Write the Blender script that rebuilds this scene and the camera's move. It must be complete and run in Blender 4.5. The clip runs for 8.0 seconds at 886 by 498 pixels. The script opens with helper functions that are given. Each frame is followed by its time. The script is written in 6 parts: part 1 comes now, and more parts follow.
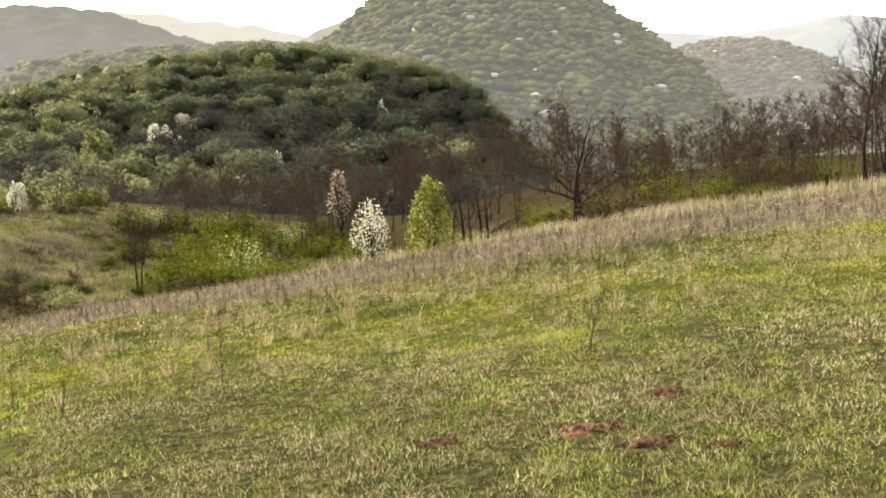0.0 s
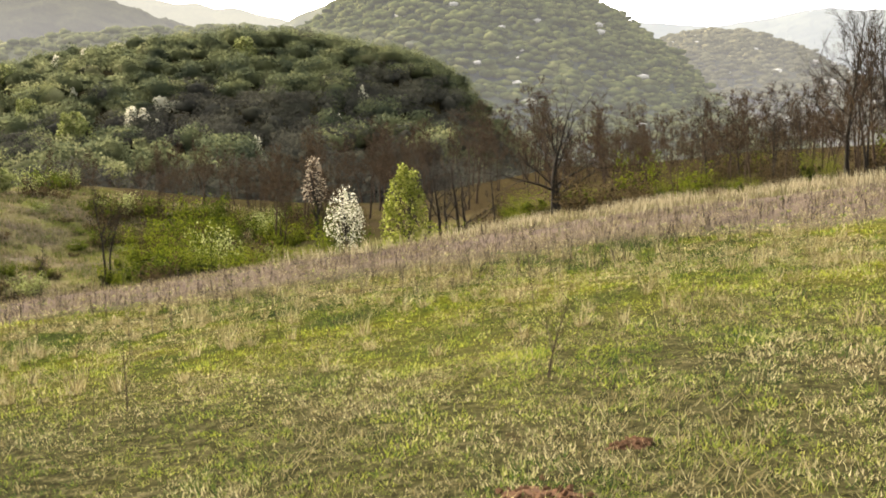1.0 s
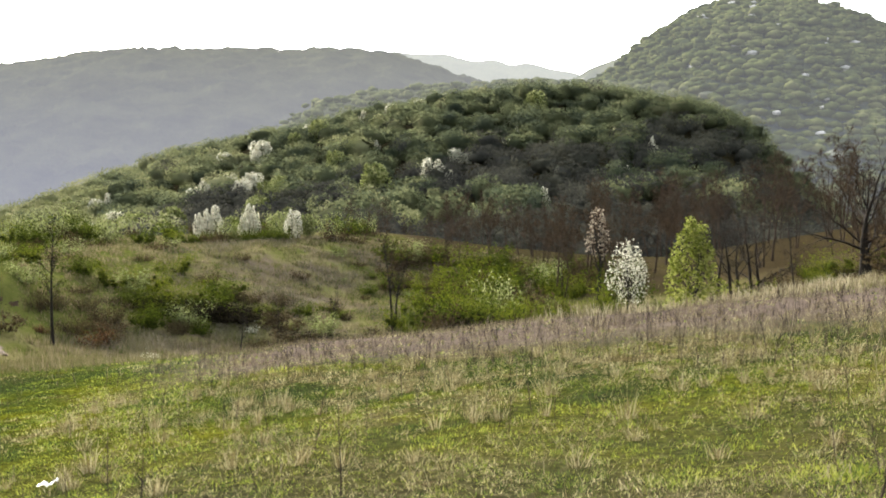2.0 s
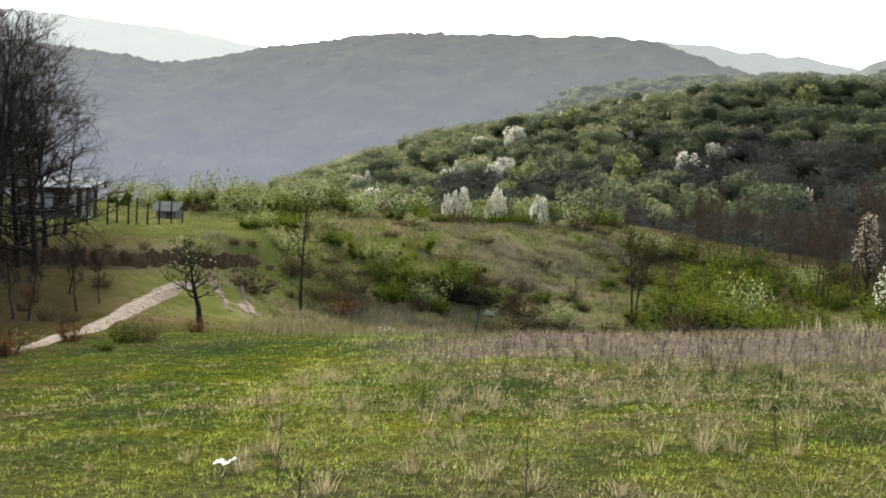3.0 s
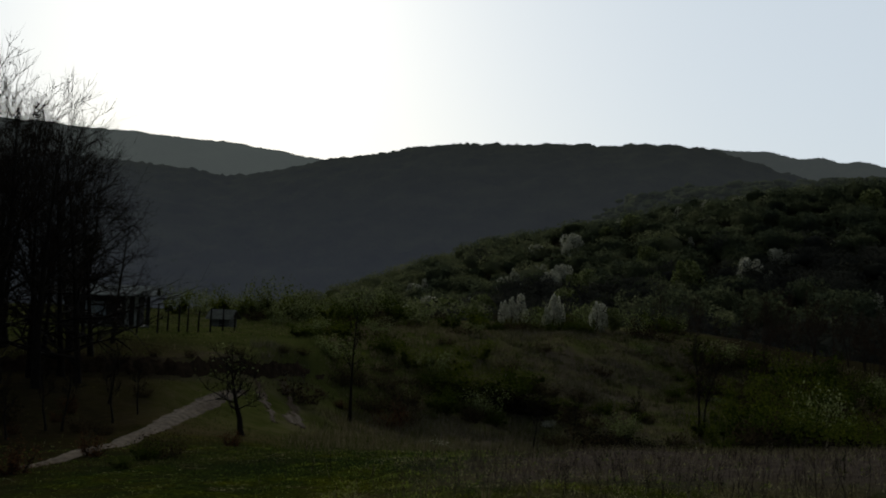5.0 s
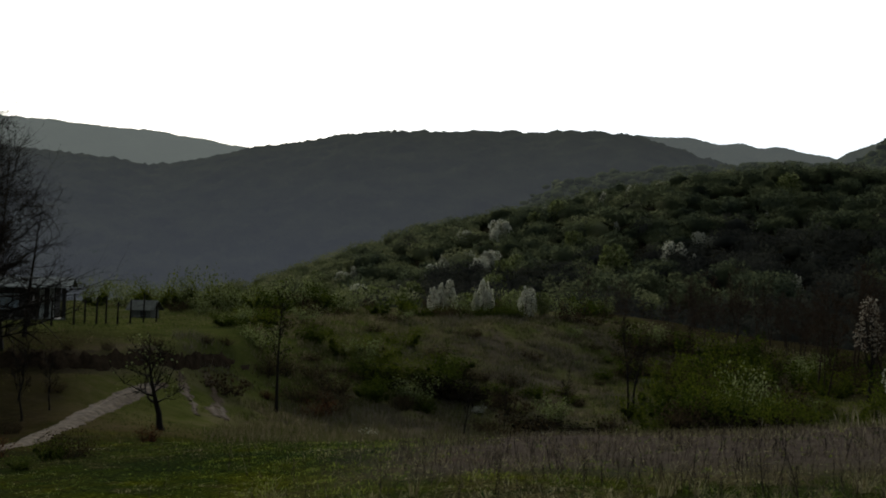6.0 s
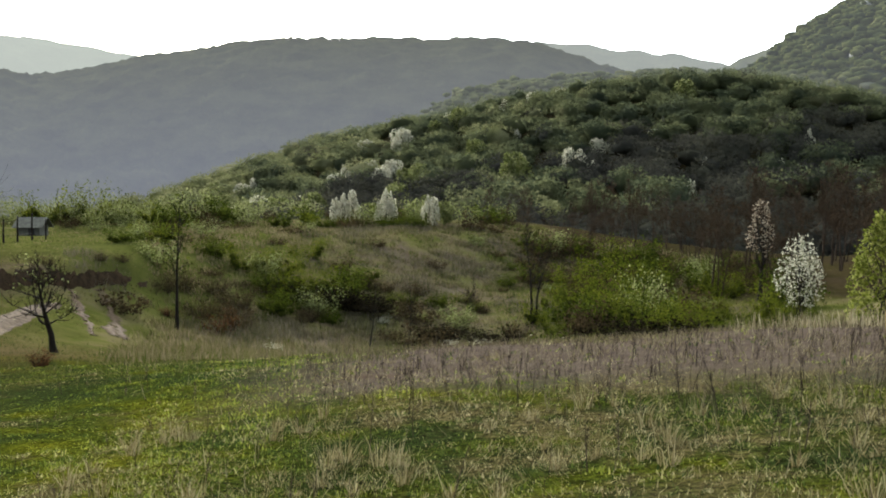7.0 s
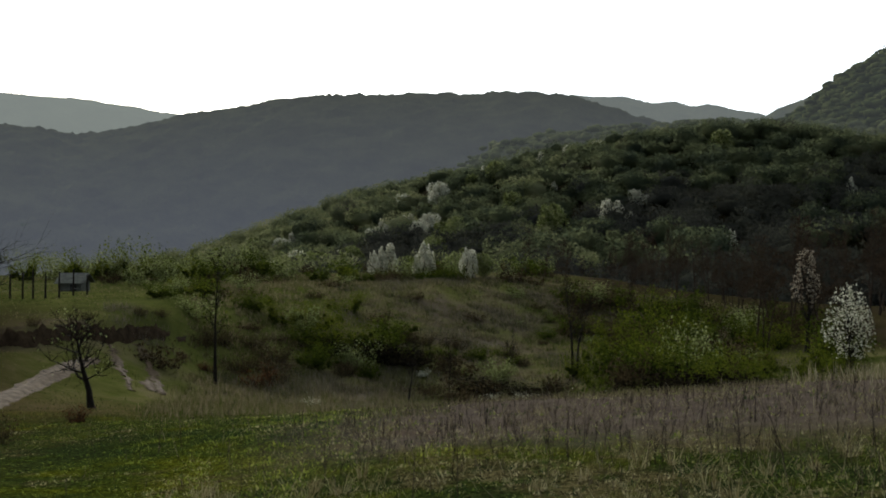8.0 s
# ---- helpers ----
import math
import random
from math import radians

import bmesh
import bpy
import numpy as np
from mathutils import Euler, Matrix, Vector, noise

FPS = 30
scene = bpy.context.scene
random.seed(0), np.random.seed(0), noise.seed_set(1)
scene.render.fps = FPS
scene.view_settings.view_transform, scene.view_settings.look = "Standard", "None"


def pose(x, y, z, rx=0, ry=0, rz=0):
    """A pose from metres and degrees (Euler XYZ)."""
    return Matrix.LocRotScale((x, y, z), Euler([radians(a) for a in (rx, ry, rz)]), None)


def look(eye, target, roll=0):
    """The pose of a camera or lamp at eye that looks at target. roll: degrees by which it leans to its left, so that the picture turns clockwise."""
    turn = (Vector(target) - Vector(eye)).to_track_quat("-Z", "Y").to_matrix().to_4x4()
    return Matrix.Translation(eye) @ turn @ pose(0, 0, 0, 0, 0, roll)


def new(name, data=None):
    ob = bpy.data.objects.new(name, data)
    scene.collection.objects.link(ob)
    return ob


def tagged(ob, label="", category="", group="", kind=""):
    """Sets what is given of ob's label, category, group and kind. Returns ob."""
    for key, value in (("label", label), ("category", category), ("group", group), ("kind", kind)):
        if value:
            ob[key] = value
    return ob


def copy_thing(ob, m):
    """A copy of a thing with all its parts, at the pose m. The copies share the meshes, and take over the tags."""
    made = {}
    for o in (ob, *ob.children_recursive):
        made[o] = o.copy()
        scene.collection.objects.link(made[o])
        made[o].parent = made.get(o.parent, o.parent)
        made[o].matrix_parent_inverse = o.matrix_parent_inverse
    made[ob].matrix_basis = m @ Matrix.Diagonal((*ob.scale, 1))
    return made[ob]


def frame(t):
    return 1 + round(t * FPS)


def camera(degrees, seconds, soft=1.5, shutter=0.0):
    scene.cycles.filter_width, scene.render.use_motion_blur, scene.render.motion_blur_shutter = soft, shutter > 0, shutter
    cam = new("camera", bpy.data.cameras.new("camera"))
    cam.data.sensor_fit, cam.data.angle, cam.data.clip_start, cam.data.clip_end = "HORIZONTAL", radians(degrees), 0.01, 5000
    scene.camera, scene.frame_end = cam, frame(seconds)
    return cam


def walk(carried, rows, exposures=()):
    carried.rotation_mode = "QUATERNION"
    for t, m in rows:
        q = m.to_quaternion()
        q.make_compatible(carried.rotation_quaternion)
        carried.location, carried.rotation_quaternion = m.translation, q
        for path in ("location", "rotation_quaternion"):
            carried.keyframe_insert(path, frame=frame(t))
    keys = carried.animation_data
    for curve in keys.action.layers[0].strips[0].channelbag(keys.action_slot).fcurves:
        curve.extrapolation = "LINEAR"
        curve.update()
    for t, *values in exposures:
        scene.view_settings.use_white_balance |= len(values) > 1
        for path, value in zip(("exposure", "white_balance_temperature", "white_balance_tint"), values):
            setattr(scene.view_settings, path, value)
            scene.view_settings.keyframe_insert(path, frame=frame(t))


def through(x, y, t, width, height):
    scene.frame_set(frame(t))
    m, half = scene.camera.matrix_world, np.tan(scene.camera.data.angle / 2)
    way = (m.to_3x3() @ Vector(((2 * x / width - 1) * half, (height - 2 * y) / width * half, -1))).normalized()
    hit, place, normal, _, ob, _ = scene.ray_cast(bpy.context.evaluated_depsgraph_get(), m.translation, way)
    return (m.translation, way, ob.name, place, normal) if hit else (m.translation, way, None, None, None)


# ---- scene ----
EXPOSURES = [(0.0, 2.15, 7400, 15), (0.6, 2.17, 7400, 15), (1.0, 2.18, 7400, 15), (1.5, 2.36, 7150, 15), (2.0, 1.92, 6500, 13), (2.2, 1.8, 6400, 13), (3.5, 1.62, 6150, 11), (4.0, 0.0, 6000, 7), (4.3, -1.75, 5900, 5), (4.7, -2.1, 5900, 5),
             (5.8, -1.5, 5950, 6), (6.0, -1.1, 6050, 6), (6.2, -0.2, 6200, 8), (6.4, 0.9, 6300, 8), (7.0, 1.12, 6300, 8), (7.3, 0.15, 6200, 7), (7.5, -0.5, 6150, 6), (8.0, -0.2, 6100, 6)]
cam = camera(49.4, 8.0, soft=1.9)
walk(cam, [
    (0.0, pose(0.001, -0.028, 1.569, 83.94, 2.00, 0.06)),
    (0.5, pose(0.161, 0.558, 1.634, 82.95, 3.12, -2.05)),
    (1.0, pose(0.331, 1.183, 1.602, 83.15, 1.19, -1.01)),
    (1.5, pose(0.395, 1.913, 1.586, 83.73, 1.56, 6.21)),
    (2.0, pose(0.375, 2.722, 1.541, 86.47, 0.62, 15.92)),
    (2.2, pose(0.351, 2.998, 1.516, 86.47, -0.31, 20.00)),
    (3.5, pose(-0.066, 4.474, 1.406, 86.33, -1.50, 35.06)),
    (4.0, pose(-0.267, 4.856, 1.391, 88.88, 0.13, 38.27)),
    (4.5, pose(-0.497, 5.212, 1.304, 91.53, -1.49, 37.83)),
    (4.7, pose(-0.581, 5.398, 1.284, 91.69, -1.99, 36.29)),
    (6.0, pose(-1.133, 6.474, 1.140, 91.23, -1.39, 29.94)),
    (6.5, pose(-1.352, 6.774, 1.156, 86.18, -0.42, 26.80)),
    (7.0, pose(-1.487, 7.000, 1.150, 85.94, -0.43, 24.11)),
    (7.5, pose(-1.653, 7.159, 1.101, 88.85, -0.61, 23.70)),
    (8.0, pose(-1.736, 7.406, 1.079, 89.09, 0.14, 26.32)),
], exposures=EXPOSURES)

# ---- light ----
SUN_AZ, SUN_EL = 47.0, 19.0
world = bpy.data.worlds.new("sky")
scene.world = world
world.use_nodes = True
wn = world.node_tree
sky = wn.nodes.new("ShaderNodeTexSky")
sky.sky_type, sky.sun_disc = "NISHITA", False
sky.sun_elevation, sky.sun_rotation = radians(SUN_EL), radians(-SUN_AZ)
sky.air_density, sky.dust_density, sky.ozone_density = 1.0, 1.8, 1.0
wn.nodes["Background"].inputs["Strength"].default_value = 0.15
veil = wn.nodes.new("ShaderNodeMix")  # thin bright cloud all over the sky
veil.data_type = "RGBA"
veil.inputs[0].default_value = 0.6
to_sun = Vector((-math.sin(radians(SUN_AZ)) * math.cos(radians(SUN_EL)), math.cos(radians(SUN_AZ)) * math.cos(radians(SUN_EL)), math.sin(radians(SUN_EL))))
toward = wn.nodes.new("ShaderNodeVectorMath")  # the cloud is brightest on the sun's side
toward.operation, toward.inputs[1].default_value = "DOT_PRODUCT", to_sun
wn.links.new(wn.nodes.new("ShaderNodeTexCoord").outputs["Generated"], toward.inputs[0])
glow = wn.nodes.new("ShaderNodeMapRange")
glow.interpolation_type = "SMOOTHSTEP"
for sock, v in zip(glow.inputs[1:5], (0.05, 0.8, 0.0, 1.0)):
    sock.default_value = v
wn.links.new(toward.outputs["Value"], glow.inputs[0])
cloud = wn.nodes.new("ShaderNodeMix")
cloud.data_type = "RGBA"
cloud.inputs[6].default_value, cloud.inputs[7].default_value = (5.6, 6.0, 6.6, 1), (27.0, 27.4, 28.0, 1)
wn.links.new(glow.outputs[0], cloud.inputs[0])
wn.links.new(cloud.outputs[2], veil.inputs[7])
wn.links.new(sky.outputs["Color"], veil.inputs[6])
wn.links.new(veil.outputs[2], wn.nodes["Background"].inputs["Color"])
sun_data = bpy.data.lights.new("sun", "SUN")
sun_data.energy, sun_data.angle, sun_data.color = 5.0, radians(0.6), (1.0, 0.93, 0.82)
sun = new("sun", sun_data)
sun.matrix_world = look(to_sun * 100, (0, 0, 0))


# ---- materials ----
def material(name):
    m = bpy.data.materials.new(name)
    m.use_nodes = True
    nt = m.node_tree
    return m, nt, nt.nodes["Principled BSDF"]


DULL = (0.38, 0.385, 0.335)  # all surfaces reflect this share of the tints named below


def ramp_node(nt, stops, fac):
    n = nt.nodes.new("ShaderNodeValToRGB")
    while len(n.color_ramp.elements) < len(stops):
        n.color_ramp.elements.new(0.5)
    for e, (p, c) in zip(n.color_ramp.elements, stops):
        e.position, e.color = p, (*(q * d for q, d in zip(c, DULL)), 1)
    nt.links.new(fac, n.inputs[0])
    return n.outputs[0]


def noise_node(nt, scale, detail=4, rough=0.6, vec=None, out="Fac"):
    n = nt.nodes.new("ShaderNodeTexNoise")
    n.inputs["Scale"].default_value, n.inputs["Detail"].default_value, n.inputs["Roughness"].default_value = scale, detail, rough
    if vec is None:
        vec = nt.nodes.new("ShaderNodeNewGeometry").outputs["Position"]
    nt.links.new(vec, n.inputs["Vector"])
    return n.outputs[out]


def mix_node(nt, fac, a, b, kind="MIX"):
    n = nt.nodes.new("ShaderNodeMix")
    n.data_type, n.blend_type = "RGBA", kind
    for sock, v in ((n.inputs[0], fac), (n.inputs[6], a), (n.inputs[7], b)):
        if isinstance(v, tuple):
            sock.default_value = (*v, 1)
        elif isinstance(v, (int, float)):
            sock.default_value = v
        else:
            nt.links.new(v, sock)
    return n.outputs[2]


def math_node(nt, op, a, b=0.0, c=0.0):
    n = nt.nodes.new("ShaderNodeMath")
    n.operation = op
    for sock, v in zip(n.inputs, (a, b, c)):
        if isinstance(v, (int, float)):
            sock.default_value = v
        else:
            nt.links.new(v, sock)
    return n.outputs[0]


def step_node(nt, v, lo, hi):
    n = nt.nodes.new("ShaderNodeMapRange")
    n.interpolation_type = "SMOOTHSTEP"
    nt.links.new(v, n.inputs[0])
    n.inputs[1].default_value, n.inputs[2].default_value = lo, hi
    return n.outputs[0]


def bump_node(nt, bsdf, height, strength, distance):
    n = nt.nodes.new("ShaderNodeBump")
    n.inputs["Strength"].default_value, n.inputs["Distance"].default_value = strength, distance
    nt.links.new(height, n.inputs["Height"])
    nt.links.new(n.outputs[0], bsdf.inputs["Normal"])


def leaf_material(name, stops, through=0.35, rough=0.6, patch=0.0):
    """Leaves, petals or grass: each piece takes its own tint; light shines through in part."""
    m, nt, b = material(name)
    isle = nt.nodes.new("ShaderNodeNewGeometry").outputs["Random Per Island"]
    if patch:
        isle = math_node(nt, "ADD", math_node(nt, "MULTIPLY", isle, 0.55), math_node(nt, "MULTIPLY", noise_node(nt, patch, 3), 0.5))
    col = ramp_node(nt, stops, isle)
    nt.links.new(col, b.inputs["Base Color"])
    b.inputs["Roughness"].default_value = rough
    b.inputs["Specular IOR Level"].default_value = 0.0
    t = nt.nodes.new("ShaderNodeBsdfTranslucent")
    nt.links.new(col, t.inputs["Color"])
    mx = nt.nodes.new("ShaderNodeMixShader")
    mx.inputs[0].default_value = through
    nt.links.new(b.outputs[0], mx.inputs[1])
    nt.links.new(t.outputs[0], mx.inputs[2])
    nt.links.new(mx.outputs[0], nt.nodes["Material Output"].inputs["Surface"])
    return m


def bark_material(name, dark, light):
    m, nt, b = material(name)
    tc = nt.nodes.new("ShaderNodeTexCoord").outputs["Object"]
    n = noise_node(nt, 9.0, 5, 0.7, tc)
    nt.links.new(ramp_node(nt, [(0.3, dark), (0.7, light)], n), b.inputs["Base Color"])
    b.inputs["Roughness"].default_value = 0.9
    b.inputs["Specular IOR Level"].default_value = 0.05
    bump_node(nt, b, n, 0.6, 0.02)
    return m


def plain_material(name, a, c, scale=6.0, rough=0.7, metal=0.0, bump=0.2):
    m, nt, b = material(name)
    n = noise_node(nt, scale, 6, 0.65)
    nt.links.new(ramp_node(nt, [(0.3, a), (0.7, c)], n), b.inputs["Base Color"])
    b.inputs["Roughness"].default_value, b.inputs["Metallic"].default_value = rough, metal
    b.inputs["Specular IOR Level"].default_value = 0.4 if rough < 0.6 else 0.02
    bump_node(nt, b, n, bump, 0.01)
    return m


def turf_fields(nt):
    """Where the turf is dry, and where it is lush: the same fields for soil and blades."""
    dry = math_node(nt, "ADD", math_node(nt, "MULTIPLY", noise_node(nt, 0.42, 4, 0.65), 0.62), math_node(nt, "MULTIPLY", noise_node(nt, 2.3, 4, 0.7), 0.38))
    sep = nt.nodes.new("ShaderNodeSeparateXYZ")
    nt.links.new(nt.nodes.new("ShaderNodeNewGeometry").outputs["Position"], sep.inputs[0])
    ang = math_node(nt, "ARCTAN2", math_node(nt, "MULTIPLY", sep.outputs[0], -1.0), sep.outputs[1])
    dist = math_node(nt, "SQRT", math_node(nt, "ADD", math_node(nt, "MULTIPLY", sep.outputs[0], sep.outputs[0]), math_node(nt, "MULTIPLY", sep.outputs[1], sep.outputs[1])))
    dist = math_node(nt, "ADD", dist, math_node(nt, "MULTIPLY_ADD", noise_node(nt, 0.3, 3), 5.0, -2.5))
    # the meadow is greener towards the track, and lush in a belt before the weeds
    dry = math_node(nt, "SUBTRACT", dry, math_node(nt, "MULTIPLY", step_node(nt, ang, 0.34, 0.52), 0.06))
    belt = math_node(nt, "MULTIPLY", step_node(nt, dist, 7.5, 10.5), step_node(nt, math_node(nt, "MULTIPLY", dist, -1.0), -14.5, -12.5))
    edge = math_node(nt, "MULTIPLY", step_node(nt, dist, 12.5, 14.0), step_node(nt, math_node(nt, "MULTIPLY", dist, -1.0), -18.0, -15.0))
    dry = math_node(nt, "ADD", math_node(nt, "SUBTRACT", dry, math_node(nt, "MULTIPLY", belt, 0.05)), math_node(nt, "MULTIPLY", edge, 0.02))
    lush = math_node(nt, "ADD", math_node(nt, "MULTIPLY", noise_node(nt, 0.2, 3, 0.6), 0.55), math_node(nt, "MULTIPLY", noise_node(nt, 1.1, 3, 0.6), 0.45))
    return dry, math_node(nt, "ADD", math_node(nt, "MULTIPLY_ADD", lush, 1.5, -0.29), math_node(nt, "MULTIPLY", belt, 0.12))


def turf_leaf_material(name):
    """Blades of the meadow: green where it is lush, bleached where it is dry."""
    m, nt, b = material(name)
    isle = nt.nodes.new("ShaderNodeNewGeometry").outputs["Random Per Island"]
    dryness, lushness = turf_fields(nt)
    f = math_node(nt, "ADD", math_node(nt, "MULTIPLY", isle, 0.6), math_node(nt, "MULTIPLY_ADD", lushness, 1.1, -0.33))
    green = ramp_node(nt, [(0.12, (0.028, 0.048, 0.02)), (0.27, (0.055, 0.088, 0.03)), (0.42, (0.13, 0.182, 0.042)), (0.6, (0.255, 0.3, 0.047)), (0.85, (0.47, 0.49, 0.1))], f)
    tan = ramp_node(nt, [(0.05, (0.1, 0.085, 0.035)), (0.35, (0.28, 0.23, 0.115)), (0.95, (0.68, 0.59, 0.38))], isle)
    g = math_node(nt, "ADD", dryness, math_node(nt, "MULTIPLY_ADD", isle, 0.2, -0.1))
    col = mix_node(nt, step_node(nt, g, 0.5, 0.62), green, tan)
    nt.links.new(col, b.inputs["Base Color"])
    b.inputs["Roughness"].default_value, b.inputs["Specular IOR Level"].default_value = 0.7, 0.0
    t = nt.nodes.new("ShaderNodeBsdfTranslucent")
    nt.links.new(col, t.inputs["Color"])
    mx = nt.nodes.new("ShaderNodeMixShader")
    mx.inputs[0].default_value = 0.45
    nt.links.new(b.outputs[0], mx.inputs[1])
    nt.links.new(t.outputs[0], mx.inputs[2])
    nt.links.new(mx.outputs[0], nt.nodes["Material Output"].inputs["Surface"])
    return m


def ground_material():
    """Turf, dry grass and bare soil, mixed by soft patches over the plan."""
    m, nt, b = material("turf_and_soil")
    pos = nt.nodes.new("ShaderNodeNewGeometry").outputs["Position"]
    sep = nt.nodes.new("ShaderNodeSeparateXYZ")
    nt.links.new(pos, sep.inputs[0])
    flat = nt.nodes.new("ShaderNodeCombineXYZ")
    nt.links.new(sep.outputs[0], flat.inputs[0])
    nt.links.new(sep.outputs[1], flat.inputs[1])
    ln = nt.nodes.new("ShaderNodeVectorMath")
    ln.operation = "LENGTH"
    nt.links.new(flat.outputs[0], ln.inputs[0])
    wob = math_node(nt, "MULTIPLY_ADD", noise_node(nt, 0.18, 3), 9.0, -4.5)
    dist = math_node(nt, "ADD", ln.outputs["Value"], wob)
    dryness, lushness = turf_fields(nt)
    green = ramp_node(nt, [(0.32, (0.06, 0.08, 0.03)), (0.45, (0.09, 0.112, 0.026)), (0.55, (0.135, 0.15, 0.022)), (0.68, (0.2, 0.2, 0.024))], lushness)
    tan = ramp_node(nt, [(0.35, (0.14, 0.11, 0.06)), (0.65, (0.29, 0.235, 0.13))], noise_node(nt, 4.0, 6, 0.75))
    turf = mix_node(nt, math_node(nt, "MULTIPLY", step_node(nt, dryness, 0.48, 0.6), 0.85), green, tan)
    grain = ramp_node(nt, [(0.4, (0.12, 0.11, 0.1)), (0.5, (1.05, 1.02, 1.0)), (0.6, (2.9, 2.9, 2.9))], noise_node(nt, 15.0, 6, 0.8))
    turf = mix_node(nt, 0.9, turf, grain, "MULTIPLY")
    # thatch under the blades, darkened as well for the shade in the gaps
    shaded_thatch = ramp_node(nt, [(0.38, (0.02, 0.018, 0.011)), (0.52, (0.062, 0.056, 0.03)), (0.66, (0.19, 0.165, 0.095))], noise_node(nt, 11.0, 6, 0.8))
    turf = mix_node(nt, math_node(nt, "MULTIPLY", step_node(nt, math_node(nt, "MULTIPLY", dist, -1.0), -15.0, -8.0), math_node(nt, "MULTIPLY_ADD", step_node(nt, math_node(nt, "MULTIPLY", sep.outputs[0], -1.0), 4.0, 8.0), -0.4, 0.9)), turf, shaded_thatch)
    dry = ramp_node(nt, [(0.3, (0.085, 0.062, 0.056)), (0.55, (0.145, 0.112, 0.098)), (0.75, (0.23, 0.19, 0.145))], noise_node(nt, 3.0, 6, 0.75))
    # the weed belt lies between 14 and 33 m, in front and to the right
    ang = math_node(nt, "ARCTAN2", math_node(nt, "MULTIPLY", sep.outputs[0], -1.0), sep.outputs[1])
    belt = math_node(nt, "MULTIPLY", step_node(nt, dist, 16.5, 22.0), step_node(nt, math_node(nt, "MULTIPLY", dist, -1.0), -60.0, -36.0))
    belt = math_node(nt, "MULTIPLY", belt, step_node(nt, math_node(nt, "MULTIPLY", ang, -1.0), -0.54, -0.38))
    col = mix_node(nt, belt, turf, dry)
    soil = ramp_node(nt, [(0.3, (0.0754, 0.0415, 0.0264)), (0.7, (0.151, 0.0905, 0.0565))], noise_node(nt, 22.0, 5, 0.7))
    bare = step_node(nt, noise_node(nt, 0.42, 5, 0.7), 0.62, 0.72)
    col = mix_node(nt, math_node(nt, "MULTIPLY", bare, 0.4), col, soil)
    # leaf litter below bare trees, their shade in its tint; worn turf before them
    litter = ramp_node(nt, [(0.3, (0.022, 0.016, 0.009)), (0.55, (0.044, 0.033, 0.018)), (0.75, (0.085, 0.061, 0.036))], noise_node(nt, 2.2, 6, 0.75))
    under = math_node(nt, "MULTIPLY", step_node(nt, ang, 0.73, 0.83), step_node(nt, dist, 17.0, 26.0))
    worn = math_node(nt, "MULTIPLY", step_node(nt, ang, 0.6, 0.9), step_node(nt, noise_node(nt, 0.5, 5, 0.7), 0.42, 0.6))
    col = mix_node(nt, math_node(nt, "MULTIPLY", worn, 0.85), col, mix_node(nt, 0.5, soil, litter))
    # the trodden slope between the track and the bank
    trod = math_node(nt, "MULTIPLY", step_node(nt, ang, 0.6, 0.68), step_node(nt, dist, 34.0, 40.0))
    col = mix_node(nt, math_node(nt, "MULTIPLY", math_node(nt, "MULTIPLY", trod, step_node(nt, noise_node(nt, 0.6, 5, 0.7), 0.36, 0.52)), 0.75), col, mix_node(nt, 0.4, soil, tan))
    # rough brownish pasture beyond the crest
    past = ramp_node(nt, [(0.32, (0.07, 0.08, 0.02)), (0.43, (0.13, 0.14, 0.04)), (0.5, (0.2, 0.175, 0.085)), (0.57, (0.16, 0.12, 0.095)), (0.66, (0.21, 0.165, 0.13)), (0.75, (0.28, 0.235, 0.15))], noise_node(nt, 0.11, 7, 0.72))
    col = mix_node(nt, math_node(nt, "MULTIPLY", step_node(nt, ln.outputs["Value"], 36.0, 50.0), 0.85), col, past)
    lawn = ramp_node(nt, [(0.3, (0.05, 0.06, 0.018)), (0.55, (0.105, 0.115, 0.03)), (0.72, (0.17, 0.155, 0.065))], noise_node(nt, 0.35, 6, 0.7))
    shelf = math_node(nt, "MULTIPLY", step_node(nt, ang, 0.5, 0.62), step_node(nt, dist, 55.0, 62.0))
    col = mix_node(nt, math_node(nt, "MULTIPLY", shelf, 0.9), col, lawn)
    under = math_node(nt, "MULTIPLY", under, step_node(nt, math_node(nt, "MULTIPLY", dist, -1.0), -70.0, -58.0))
    col = mix_node(nt, math_node(nt, "MULTIPLY", under, 0.85), col, litter)
    # litter under the woods beyond the crest
    woods = math_node(nt, "MULTIPLY", step_node(nt, math_node(nt, "MULTIPLY", ang, -1.0), -0.02, 0.06), step_node(nt, dist, 33.0, 41.0))
    col = mix_node(nt, math_node(nt, "MULTIPLY", woods, 0.9), col, litter)
    grove = math_node(nt, "MULTIPLY", step_node(nt, math_node(nt, "MULTIPLY", ang, -1.0), -0.37, -0.28), step_node(nt, dist, 78.0, 90.0))
    col = mix_node(nt, math_node(nt, "MULTIPLY", grove, 0.9), col, litter)
    # far floor of the valley: dull brush
    wood = ramp_node(nt, [(0.3, (0.0264, 0.0226, 0.0151)), (0.7, (0.0528, 0.0452, 0.0226))], noise_node(nt, 0.3, 6, 0.7))
    col = mix_node(nt, step_node(nt, ln.outputs["Value"], 118.0, 150.0), col, wood)
    nt.links.new(col, b.inputs["Base Color"])
    b.inputs["Roughness"].default_value = 0.95
    b.inputs["Specular IOR Level"].default_value = 0.0
    bump_node(nt, b, noise_node(nt, 9.0, 8, 0.75), 0.9, 0.06)
    return m


